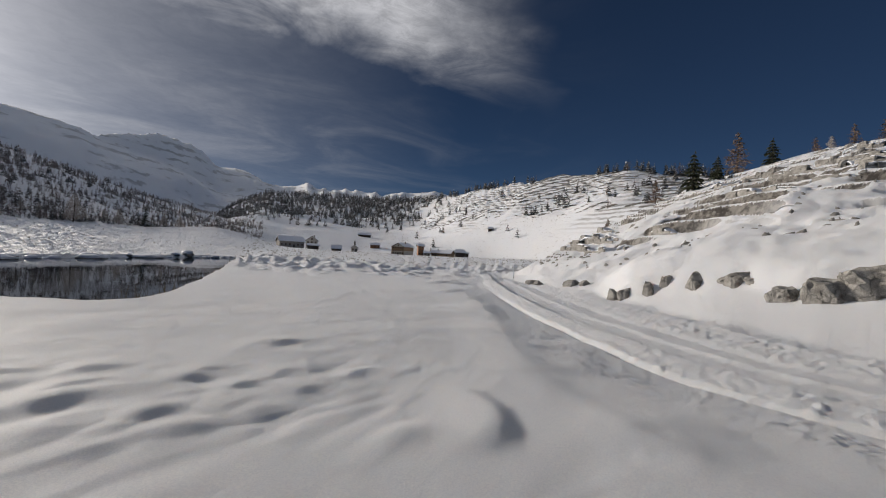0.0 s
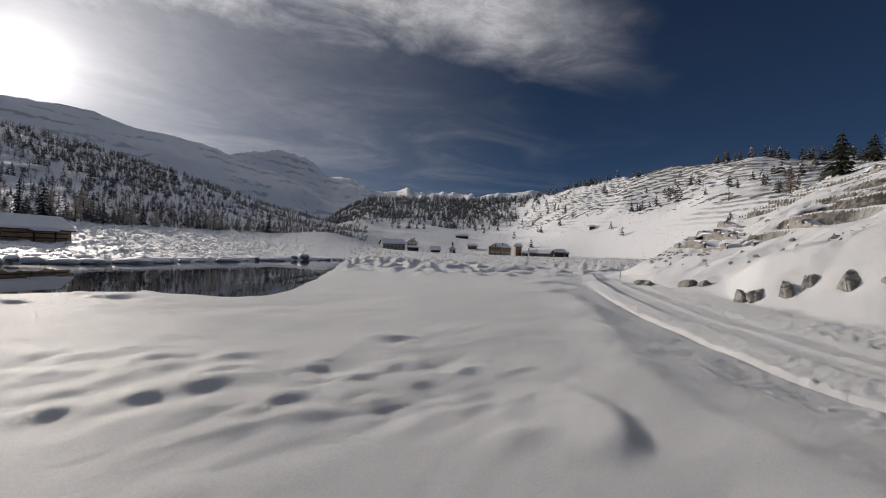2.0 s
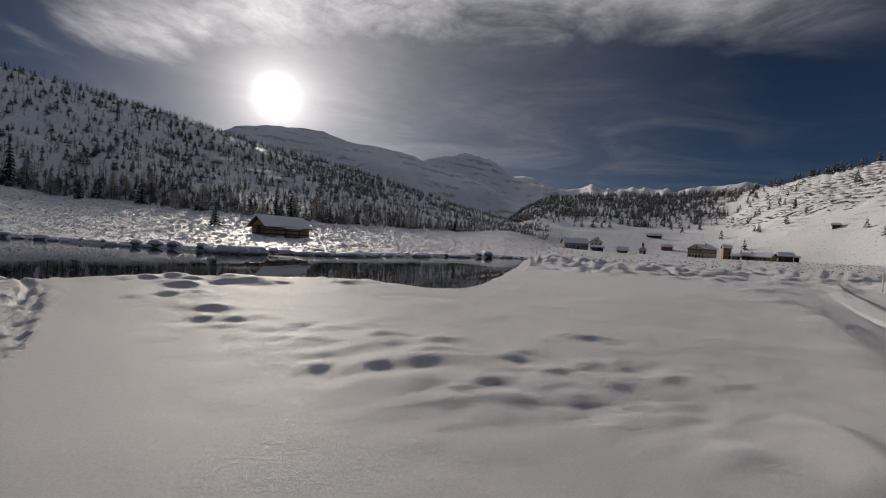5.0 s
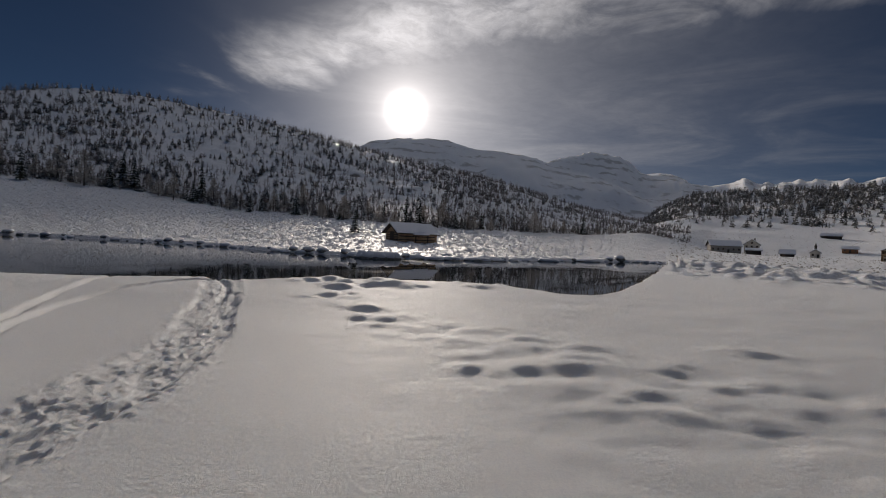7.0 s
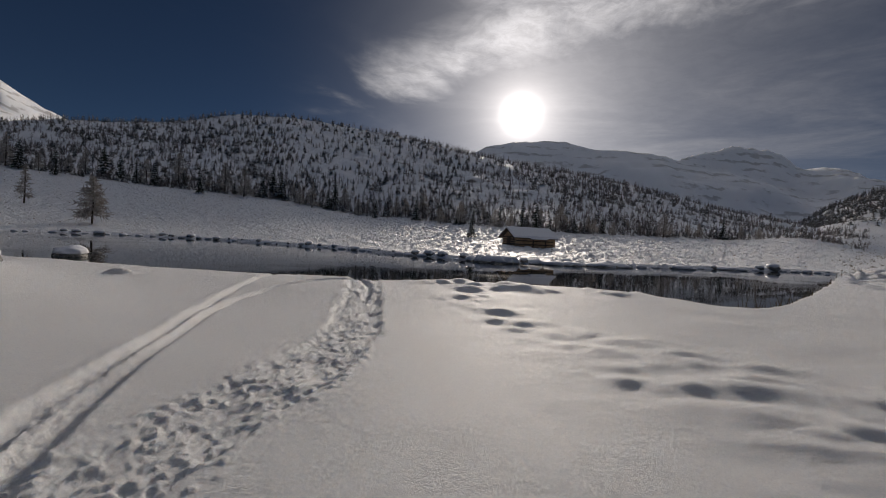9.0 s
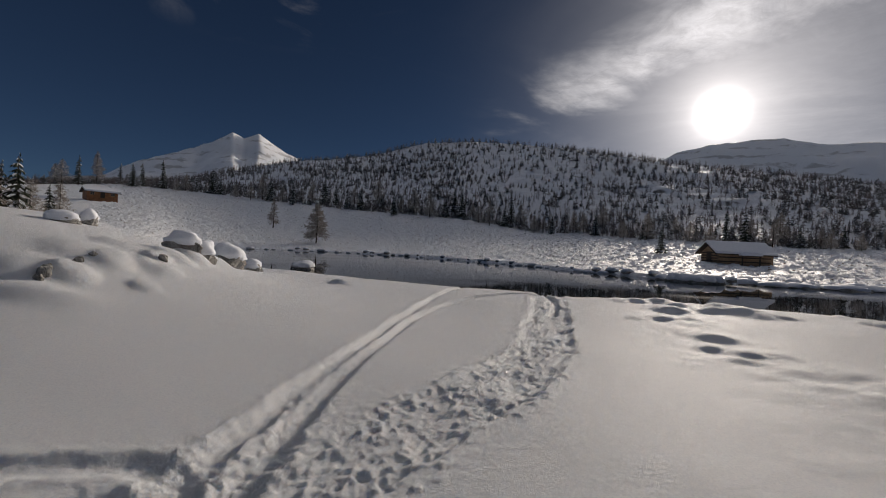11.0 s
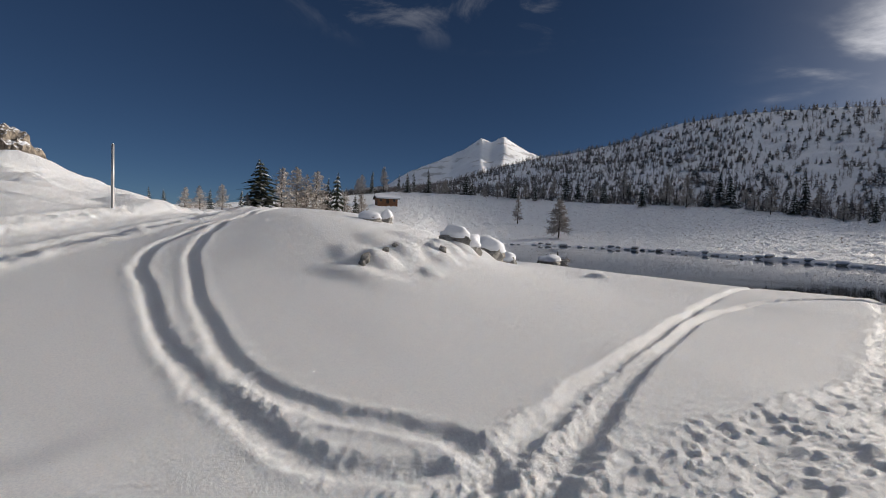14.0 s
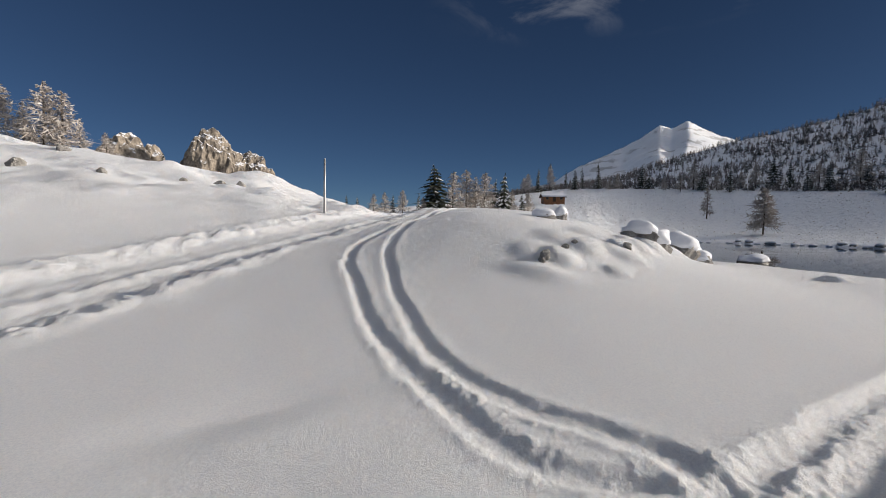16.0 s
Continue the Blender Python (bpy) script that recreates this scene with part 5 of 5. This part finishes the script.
dice = np.random.default_rng(41)
rows = [(79.6, 43, 3.6, 0.5), (82.4, 41, 4.6, 0.75), (86.0, 39.2, 4.4, 0.9), (90.4, 46, 6.0, 0.62), (93.4, 47, 4.6, 0.6), (96.4, 44, 4.6, 0.42), (98.6, 52, 6.0, 0.66), (102.6, 50, 7.0, 0.8), (100.8, 44, 3.6, 0.5), (104.8, 46, 5.6, 0.66), (97.6, 36, 1.3, 0.32), (101.4, 32, 1.2, 0.3)]
for level in np.linspace(0.48, 0.95, 9):                       # strata, one above another
    az = 77 + dice.uniform(0, 3)
    while az < 108:
        foot, crest = float(by_bearing(az, SLOPE_FOOT)), float(by_bearing(az, SLOPE_R))
        r = foot + (crest - foot) * (level + dice.normal(0, 0.008))
        length = dice.uniform(3.5, 13.0)
        if dice.random() < 0.5 and crest - foot > 14 and r > 36:
            rows.append((az, r, length, dice.uniform(0.30, 0.72)))
        az += math.degrees(length / r) + dice.uniform(0.2, 2.0)
ledges(rows, 700)
# stones round the far shore
shore_mould = None
dice = np.random.default_rng(31)
for k in range(96):
    az = -52 + 88 * (k + 0.6 * dice.random()) / 96
    r = float(by_bearing(az, FAR_SHORE)) + dice.uniform(-1.0, 1.2)
    x, y = polar(az, r)
    size = dice.uniform(0.45, 1.25) * (1.5 if k % 9 == 0 else 1.0)
    m = Matrix.LocRotScale((x, y, max(gz1(x, y), WATER) - 0.16), Euler((0, 0, dice.random() * 6.28)), (size * 1.15, size, size * 1.1))
    if shore_mould is None:
        shore_mould = capped_stone((x, y, 0), (0.6, 0.5, 0.24), 51, "low stone under a pillow of snow at the far shore", "shore stones", 0.24, level=2)
        shore_mould.matrix_basis = m
    else:
        copy_thing(shore_mould, m @ Matrix.Diagonal((*[1 / q for q in shore_mould.scale], 1)))
for az, r, w, seed in ((-1.0, 50.3, 0.8, 71), (0.0, 49.7, 1.0, 72), (1.1, 49.5, 0.9, 73), (2.2, 49.8, 0.8, 75), (0.6, 50.8, 1.2, 77), (1.9, 50.9, 1.1, 78), (3.1, 50.4, 0.7, 70), (8.0, 52.6, 1.25, 74), (10.2, 53.8, 1.4, 76), (13.6, 56, 1.9, 79), (15.6, 58, 1.7, 80), (22.5, 66, 1.5, 82), (27, 75, 2.2, 83)):
    x, y = polar(az, r)
    capped_stone((x, y, WATER - 0.1), (w, w * 0.6, 0.40 if az < 5 else 0.26), seed, "snowy hummock of stones and stalks at the water's edge", "shore hummocks", (0.55 if az < 5 else 0.34))
# pale stones showing on the rise
for k, (az, r, w) in enumerate(((-121.5, 26, 0.42), (-115.4, 24, 0.28), (-108.6, 27, 0.22), (-105.2, 28, 0.38), (-103.2, 26, 0.34), (-118.6, 33, 0.4), (-124, 20, 0.2))):
    at = on_ground(az, r, 0.0)
    bare_rock((at[0], at[1], at[2] + 0.02), (w, w * 0.8, w * 0.7), 130 + k, "pale stone showing through the snow of the rise", "stones on the rise", k * 50)
# the crags behind the rise
for az, r, w, top, seed in ((-106.8, 125, 6.6, 23.2, 81), (-104.9, 124, 4.8, 21.0, 85), (-102.4, 126, 5.6, 19.2, 82), (-100.6, 128, 3.4, 15.5, 86), (-114.4, 135, 6.6, 22.5, 83), (-112.2, 140, 4.6, 20.5, 84)):
    x, y = polar(az, r)
    z0 = gz1(x, y) - 2
    hgt = top - z0
    v, f = ball(seed, 5, (w, w * 0.9, hgt * 0.62), 0.18, 1.5)
    q = []
    for a, b, c in v:
        c = max(c + hgt * 0.42, 0)
        k = 1 + 0.03 * math.sin(c * 2.1 + 1.3 * noise.noise(Vector((a * 0.3, b * 0.3, seed)))) + 0.16 * noise.noise(Vector((a * 0.6, b * 0.6, c * 0.2 + seed))) + 0.07 * noise.noise(Vector((a * 1.6, b * 1.6, c * 0.6 + seed)))
        q.append((a * k, b * k, c + 0.4 * noise.noise(Vector((a, b, seed)))))
    e = thing("crag", (x, y, z0), "tall pale weathered crag with snow in its cracks", "crag", "crags")
    part("stone", q, f, CRAG, e)

# ---------------------------------------------------------------- poles and reeds


def tube(points, radii, sides=8):
    v, f = [], []
    for k, ((x, y, z), w) in enumerate(zip(points, radii)):
        for j in range(sides):
            a = 2 * math.pi * j / sides
            v.append((x + w * math.cos(a), y + w * math.sin(a), z))
        if k:
            f += [((k - 1) * sides + j, (k - 1) * sides + (j + 1) % sides, k * sides + (j + 1) % sides, k * sides + j) for j in range(sides)]
    f.append(tuple(range(len(v) - sides, len(v))))
    return v, f


def snow_pole(at, h, w, label):
    e = thing("snow_pole", at, label, "pole")
    part("post", *tube([(0, 0, -0.3), (0.01, 0, h * 0.5), (0.03, 0, h)], [w, w * 0.95, w * 0.85]), GREY_PAINT, e, "", True)
    part("rime", *tube([(-w * 0.8, 0, h * 0.15), (-w * 0.6, 0, h * 0.6), (0.02 - w * 0.5, 0, h + 0.02)], [w * 0.5, w * 0.8, w * 0.6], 6), SNOW, e, "rime blown onto the pole", True)


snow_pole(on_ground(-94.1, 16.4), 1.8, 0.04, "slim snow-marking pole with rime beside the track")
snow_pole(on_ground(69.8, 42), 1.3, 0.04, "grey snow-marking pole at the bend of the road")
rv, rf = [], []
dice = np.random.default_rng(8)
for k in range(1100):
    az = dice.uniform(25, 37.5)
    r = float(by_bearing(az, NEAR_SHORE)) + dice.uniform(-0.6, 2.0) * (1 + (az - 26) * 0.25)
    x, y = polar(az, r)
    z = max(gz1(x, y), WATER) - 0.03
    h, a, lean = dice.uniform(0.15, 0.55), dice.random() * 6.28, dice.normal(0, 0.12, 2)
    i = len(rv)
    rv += [(x - 0.012 * math.cos(a), y - 0.012 * math.sin(a), z), (x + 0.012 * math.cos(a), y + 0.012 * math.sin(a), z), (x + lean[0], y + lean[1], z + h)]
    rf.append((i, i + 1, i + 2))
tagged(mesh_object("reeds", rv, rf, [REED], None, False), "dry brown reeds at the shallow end of the pond", "reeds", kind="stuff")


def lumps(name, label, category, mat, x, y, wide, high, seed):
    """Small things past counting, each a rough five-sided lump set along the slope."""
    rng = np.random.default_rng(seed)
    n = len(x)
    z = base_ground(x, y)
    ok = z > WATER + 0.15
    x, y, z, wide, high = x[ok], y[ok], z[ok], wide[ok], high[ok]
    n = len(x)
    r = np.hypot(x, y)
    tx, ty = y / r, -x / r
    ring = []
    for k in range(5):
        a = 2 * math.pi * k / 5 + rng.uniform(-0.4, 0.4, n)
        p, q = np.cos(a) * wide, np.sin(a) * np.minimum(wide, 0.4) * 0.8
        ring.append(np.stack([x + p * tx - q * ty, y + p * ty + q * tx, z - 0.1 + rng.uniform(0, 0.5, n) * high * (k % 2)], -1))
    lift = rng.uniform(-0.4, 0.4, n) * wide
    tip1 = np.stack([x + tx * (lift - wide * 0.3), y + ty * (lift - wide * 0.3), z + high * rng.uniform(0.6, 1, n)], -1)
    tip2 = np.stack([x + tx * (lift + wide * 0.35), y + ty * (lift + wide * 0.35), z + high * rng.uniform(0.5, 1, n)], -1)
    co = np.stack(ring + [tip1, tip2], 1).reshape(-1, 3)
    tri = np.array([(0, 1, 6), (1, 5, 6), (1, 2, 5), (2, 3, 5), (3, 4, 5), (4, 6, 5), (4, 0, 6)])
    faces = (np.arange(n)[:, None, None] * 7 + tri[None]).reshape(-1, 3)
    me = bpy.data.meshes.new(name)
    me.vertices.add(len(co))
    me.vertices.foreach_set("co", co.astype(np.float32).ravel())
    me.loops.add(faces.size)
    me.loops.foreach_set("vertex_index", faces.astype(np.int32).ravel())
    me.polygons.add(len(faces))
    me.polygons.foreach_set("loop_start", np.arange(0, faces.size, 3, dtype=np.int32))
    me.polygons.foreach_set("loop_total", np.full(len(faces), 3, dtype=np.int32))
    me.materials.append(mat)
    me.update(calc_edges=True)
    return tagged(new(name, me), label, category, kind="stuff")


dice = np.random.default_rng(91)
az, u = dice.uniform(-66, 36, 1700), dice.random(1700)
r = by_bearing(az, FAR_SHORE) + 1.5 + (by_bearing(az, MEADOW_R) - by_bearing(az, FAR_SHORE)) * u
lumps("meadow_tufts", "dry grass tufts poking through the snow of the far meadow", "grass", REED, r * np.sin(np.radians(az)), r * np.cos(np.radians(az)), dice.uniform(0.10, 0.26, 1700), dice.uniform(0.06, 0.18, 1700) * (0.5 + u), 92)
az, u = dice.uniform(-66, 38, 6500), dice.random(6500)
r = by_bearing(az, FAR_SHORE) + 1.5 + (by_bearing(az, MEADOW_R) - by_bearing(az, FAR_SHORE)) * u
lumps("meadow_hummocks", "snow-covered grass hummocks of the far meadow", "hummocks", SNOW, r * np.sin(np.radians(az)), r * np.cos(np.radians(az)), dice.uniform(0.25, 0.75, 6500) * (0.6 + u), dice.uniform(0.12, 0.32, 6500) * (0.6 + u), 97)
az, u = dice.uniform(36, 76, 4200), dice.random(4200) ** 1.2
r = 75 + (by_bearing(az, MEADOW_R) * 1.5 - 75) * u
lumps("valley_tufts", "small stones and dry tufts in the snow of the valley floor", "grass", ROCK, r * np.sin(np.radians(az)), r * np.cos(np.radians(az)), dice.uniform(0.15, 0.5, 4200) * (0.6 + u), dice.uniform(0.12, 0.3, 4200) * (0.6 + u), 93)
az, u = dice.uniform(57, 94, 5200), 1 - 0.62 * dice.random(5200) ** 1.3
r = by_bearing(az, MEADOW_R) + (by_bearing(az, SIDE_R) - by_bearing(az, MEADOW_R)) * u
r = r + (np.round(r / 13) * 13 - r) * 0.75
x, y = r * np.sin(np.radians(az)), r * np.cos(np.radians(az))
keep = fbm(x / 45, y / 45, 3, 94) > -0.06
lumps("side_ledges", "thin dark rock ledges of the terraced hill", "rock ledges", ROCK, x[keep], y[keep], dice.uniform(0.9, 3.6, 5200)[keep], dice.uniform(0.4, 1.1, 5200)[keep], 95)
az, r = dice.uniform(73, 107, 260), dice.random(260)
r = by_bearing(az, SLOPE_FOOT) + 9 + (by_bearing(az, SLOPE_R) - by_bearing(az, SLOPE_FOOT) - 9) * r
lumps("slope_stones", "small limestone bits showing through the snow of the slope", "stones", ROCK, r * np.sin(np.radians(az)), r * np.cos(np.radians(az)), dice.uniform(0.06, 0.36, 260), dice.uniform(0.06, 0.2, 260), 96)

# ---------------------------------------------------------------- houses


def boxes(*dims):
    """Boxes from x0, x1, y0, y1, z0, z1."""
    v, f = [], []
    for x0, x1, y0, y1, z0, z1 in dims:
        i = len(v)
        v += [(x0, y0, z0), (x1, y0, z0), (x1, y1, z0), (x0, y1, z0), (x0, y0, z1), (x1, y0, z1), (x1, y1, z1), (x0, y1, z1)]
        f += [(i, i + 3, i + 2, i + 1), (i + 4, i + 5, i + 6, i + 7), (i, i + 1, i + 5, i + 4), (i + 1, i + 2, i + 6, i + 5), (i + 2, i + 3, i + 7, i + 6), (i + 3, i, i + 4, i + 7)]
    return v, f


def turned(mesh, swap):
    v, f = mesh
    return ([(y, x, z) for x, y, z in v], [q[::-1] for q in f]) if swap else (v, f)


def pitched(w, d, z, rise, over, thick):
    """Two slabs that lean on a ridge along x."""
    hy = d / 2 + over
    drop = rise * over / (d / 2)
    v, f = [], []
    for s in (-1, 1):
        i = len(v)
        prof = [(0, z + rise), (s * hy, z - drop), (s * hy, z - drop + thick), (0, z + rise + thick)]
        for x in (-w / 2 - over, w / 2 + over):
            v += [(x, y, q) for y, q in prof]
        quad = [(i, i + 1, i + 5, i + 4), (i + 1, i + 2, i + 6, i + 5), (i + 2, i + 3, i + 7, i + 6), (i + 3, i, i + 4, i + 7), (i, i + 3, i + 2, i + 1), (i + 4, i + 5, i + 6, i + 7)]
        f += [q if s > 0 else q[::-1] for q in quad]
    return v, f


def walls(w, d, h, rise):
    v = [(-w / 2, -d / 2, -1.5), (w / 2, -d / 2, -1.5), (w / 2, d / 2, -1.5), (-w / 2, d / 2, -1.5), (-w / 2, -d / 2, h), (w / 2, -d / 2, h), (w / 2, d / 2, h), (-w / 2, d / 2, h), (-w / 2, 0, h + rise), (w / 2, 0, h + rise)]
    f = [(0, 1, 5, 4), (2, 3, 7, 6), (1, 2, 6, 9, 5), (3, 0, 4, 8, 7), (4, 5, 9, 8), (6, 7, 8, 9)]
    return v, f


def window(parent, x, z, face, w=0.8, h=1.0, side=0.0):
    """A window with frame and pane, in the front (side 0) or in a gable end (side -1 or 1) at the distance face."""
    def put(b):
        v, f = b
        return ([(side * -y, x_ * 1.0, z_) if side else (x_, y, z_) for x_, y, z_ in v], f if side <= 0 else f)
    fr = part("window", *put(boxes((x - w / 2 - 0.1, x - w / 2, face - 0.06, face + 0.05, z - 0.1, z + h + 0.1), (x + w / 2, x + w / 2 + 0.1, face - 0.06, face + 0.05, z - 0.1, z + h + 0.1), (x - w / 2, x + w / 2, face - 0.06, face + 0.05, z - 0.1, z), (x - w / 2, x + w / 2, face - 0.06, face + 0.05, z + h, z + h + 0.1), (x - 0.03, x + 0.03, face - 0.045, face + 0.05, z, z + h))), WOOD, parent)
    part("pane", *put(boxes((x - w / 2, x + w / 2, face - 0.02, face + 0.03, z, z + h))), GLASS, fr, "dark glass")


def house(az, r, w, d, h, rise, label, wall_mat, name="house", turn=0.0, ridge_front=False, storeys=1, cols=3, snow=0.45, boards=None, balcony=False, chimney=True, group="hamlet houses", lift=0.0, size=(0.8, 1.0), door=True):
    x, y = polar(az, r)
    e = thing(name, (x, y, gz1(x, y) + lift), label, name.replace("_", " "), group, -az + turn)
    long, deep = (d, w) if ridge_front else (w, d)
    part("wall", *turned(walls(long, deep, h, rise), ridge_front), wall_mat, e)
    part("roof", *turned(pitched(long, deep, h + 0.05, rise, 0.7, 0.14), ridge_front), DARK_WOOD, e, "dark board roof")
    part("snow", *turned(pitched(long - 0.1, deep, h + 0.20, rise, 0.66, snow), ridge_front), SNOW, e, "thick snow on the roof")
    front = -d / 2
    if boards:
        part("cladding", *boxes((-w / 2 - 0.06, w / 2 + 0.06, front - 0.06, d / 2 + 0.06, h * 0.5, h - 0.02)), boards, e, "brown upper boarding")
        front -= 0.06
    step = h / storeys
    for s in range(storeys):
        for c in range(cols):
            px = -w / 2 + w * (c + 0.5) / cols
            if door and s == 0 and c == cols // 2:
                part("door", *boxes((px - 0.5, px + 0.5, front - 0.05, front + 0.06, -0.2, 1.95)), DARK_WOOD, e, "dark plank door")
                continue
            window(e, px, s * step + step * 0.38, front, *size)
    if ridge_front and rise > 1.6:
        window(e, 0, h + rise * 0.15, front, *size)
    if balcony:
        part("balcony", *boxes((-w / 2, w / 2, front - 1.2, front, h * 0.52, h * 0.52 + 0.15), (-w / 2, w / 2, front - 1.25, front - 1.15, h * 0.52 + 0.15, h * 0.52 + 1.05), (-w / 2, -w / 2 + 0.15, front - 1.2, front, -1, h + 0.2), (w / 2 - 0.15, w / 2, front - 1.2, front, -1, h + 0.2)), WOOD, e, "wooden balcony")
    if chimney:
        part("chimney", *boxes((w * 0.18 - 0.35, w * 0.18 + 0.35, -0.35, 0.35, h + rise * 0.4, h + rise + 1.1)), STONEWALL, e)
    return e


def log_barn():
    """The barn across the pond: log walls, a plank gable and a wide low roof."""
    x, y = polar(4.9, 85)
    e = thing("barn", (x, y, gz1(x, y) + 0.1), "weathered log barn with a snow-covered roof beside the pond", "barn", turn=-4.7 + 30)
    w, d, h, rise = 7.8, 4.6, 1.55, 1.3
    part("wall", *walls(w, d, h, rise), WOOD, e, "weathered timber walls")
    for k in range(7):
        z = 0.05 + 0.215 * k
        part("log", *boxes((-w / 2 - 0.12, w / 2 + 0.12, -d / 2 - 0.09, -d / 2 + 0.02, z, z + 0.19)), WOOD if k % 3 else DARK_WOOD, e)
        part("end_log", *boxes((-w / 2 - 0.09, -w / 2 + 0.02, -d / 2 - 0.12, d / 2 + 0.12, z, z + 0.19)), WOOD if k % 2 else DARK_WOOD, e)
    part("roof", *pitched(w, d, h + 0.05, rise, 0.75, 0.13), DARK_WOOD, e, "board roof")
    part("snow", *pitched(w - 0.1, d, h + 0.19, rise, 0.7, 0.34), SNOW, e, "smooth snow on the roof")
    part("porch_roof", *boxes((-1.1, 1.9, -d / 2 - 1.3, -d / 2 - 0.5, h - 0.55, h - 0.42)), DARK_WOOD, e)
    part("porch_snow", *boxes((-1.2, 2.0, -d / 2 - 1.4, -d / 2 - 0.5, h - 0.41, h - 0.15)), SNOW, e, "snow on the porch")
    part("door", *boxes((-w / 2 - 0.13, -w / 2 - 0.08, -0.7, 0.7, 0, 1.6)), DARK_WOOD, e, "plank barn door")
    for px in (-0.9, 1.7):
        part("post", *boxes((px - 0.08, px + 0.08, -d / 2 - 1.25, -d / 2 - 1.12, -1, h - 0.5)), DARK_WOOD, e)
    part("annex", *boxes((w / 2, w / 2 + 0.9, -d / 2 + 0.5, d / 2 - 0.8, -1, h * 0.9)), WOOD, e, "low boarded annex")


log_barn()
house(41.2, 300, 15, 9, 4.0, 2.6, "long stone alpine house under a snowy roof", STONEWALL, turn=14, storeys=1, cols=6, chimney=False)
house(43.7, 326, 7.6, 9, 5.6, 2.8, "tall pale plastered house with a snowy gable roof", PLASTER, ridge_front=True, storeys=2, cols=3, boards=None)
house(43.9, 298, 6.8, 5, 2.3, 0.8, "low dark shed with a snowy roof", DARK_WOOD, name="shed", cols=2, chimney=False, door=True)
house(46.7, 300, 6.0, 5, 1.7, 1.7, "dark timber hut half sunk in snow", DARK_WOOD, name="hut", cols=2, chimney=False)
house(48.9, 330, 4.4, 6, 2.8, 1.6, "small white chapel with a pointed turret", PLASTER, name="chapel", cols=2, chimney=False, ridge_front=True)
turret = bpy.data.objects["chapel"]
part("turret", *tube([(0, 0, 4), (0, 0, 6.2), (0, 0, 6.25), (0, 0, 8.4)], [0.6, 0.6, 0.75, 0.04], 6), DARK_WOOD, turret, "pointed dark turret")
house(55.0, 322, 9.5, 13, 5.6, 2.4, "large three-storey mountain inn with boarding and balconies", PLASTER, name="mountain_inn", turn=-32, ridge_front=True, storeys=3, cols=5, boards=WOOD, balcony=True)
house(57.2, 330, 4.2, 6, 6.8, 1.4, "narrow reddish timber annex beside the inn", RED_WOOD, turn=10, storeys=3, cols=2, chimney=False)
house(58.1, 322, 4.5, 5, 2.0, 1.0, "low grey shed with a snowy roof", STONEWALL, name="shed", cols=2, chimney=False)
house(59.3, 330, 6.6, 6, 2.5, 1.7, "ochre timber house with a snowy roof", WOOD, turn=-10, cols=3)
house(60.7, 314, 8.0, 7, 2.3, 2.0, "ochre timber chalet with a wide snowy roof", WOOD, turn=-24, cols=4, balcony=False, chimney=False, storeys=1)
house(62.3, 318, 6.6, 5, 3.4, 1.5, "dark timber barn with a thick snowy roof", DARK_WOOD, name="hay_barn", turn=8, cols=2, chimney=False, snow=0.6, storeys=1)
house(63.2, 322, 2.4, 2.6, 2.6, 0.6, "small dark timber shed beside the barn", DARK_WOOD, name="shed", cols=1, chimney=False)
house(51.4, 430, 8.5, 7, 2.6, 1.6, "reddish hut on the slope above the hamlet", RED_WOOD, name="hut", cols=3, chimney=False)
house(50.0, 520, 14, 8, 2.2, 2.0, "long low hut on the slope above the hamlet", DARK_WOOD, name="hut", cols=3, chimney=False)
house(66.0, 420, 4, 4, 1.8, 1.0, "small dark hay hut on the open slope", DARK_WOOD, name="hut", cols=1, chimney=False, group="slope huts")
house(-65.7, 163, 7.2, 5, 1.5, 0.9, "reddish timber hut on the meadow's rim", RED_WOOD, name="timber_hut", turn=12, cols=3, chimney=False, group="rim huts", lift=1.0)
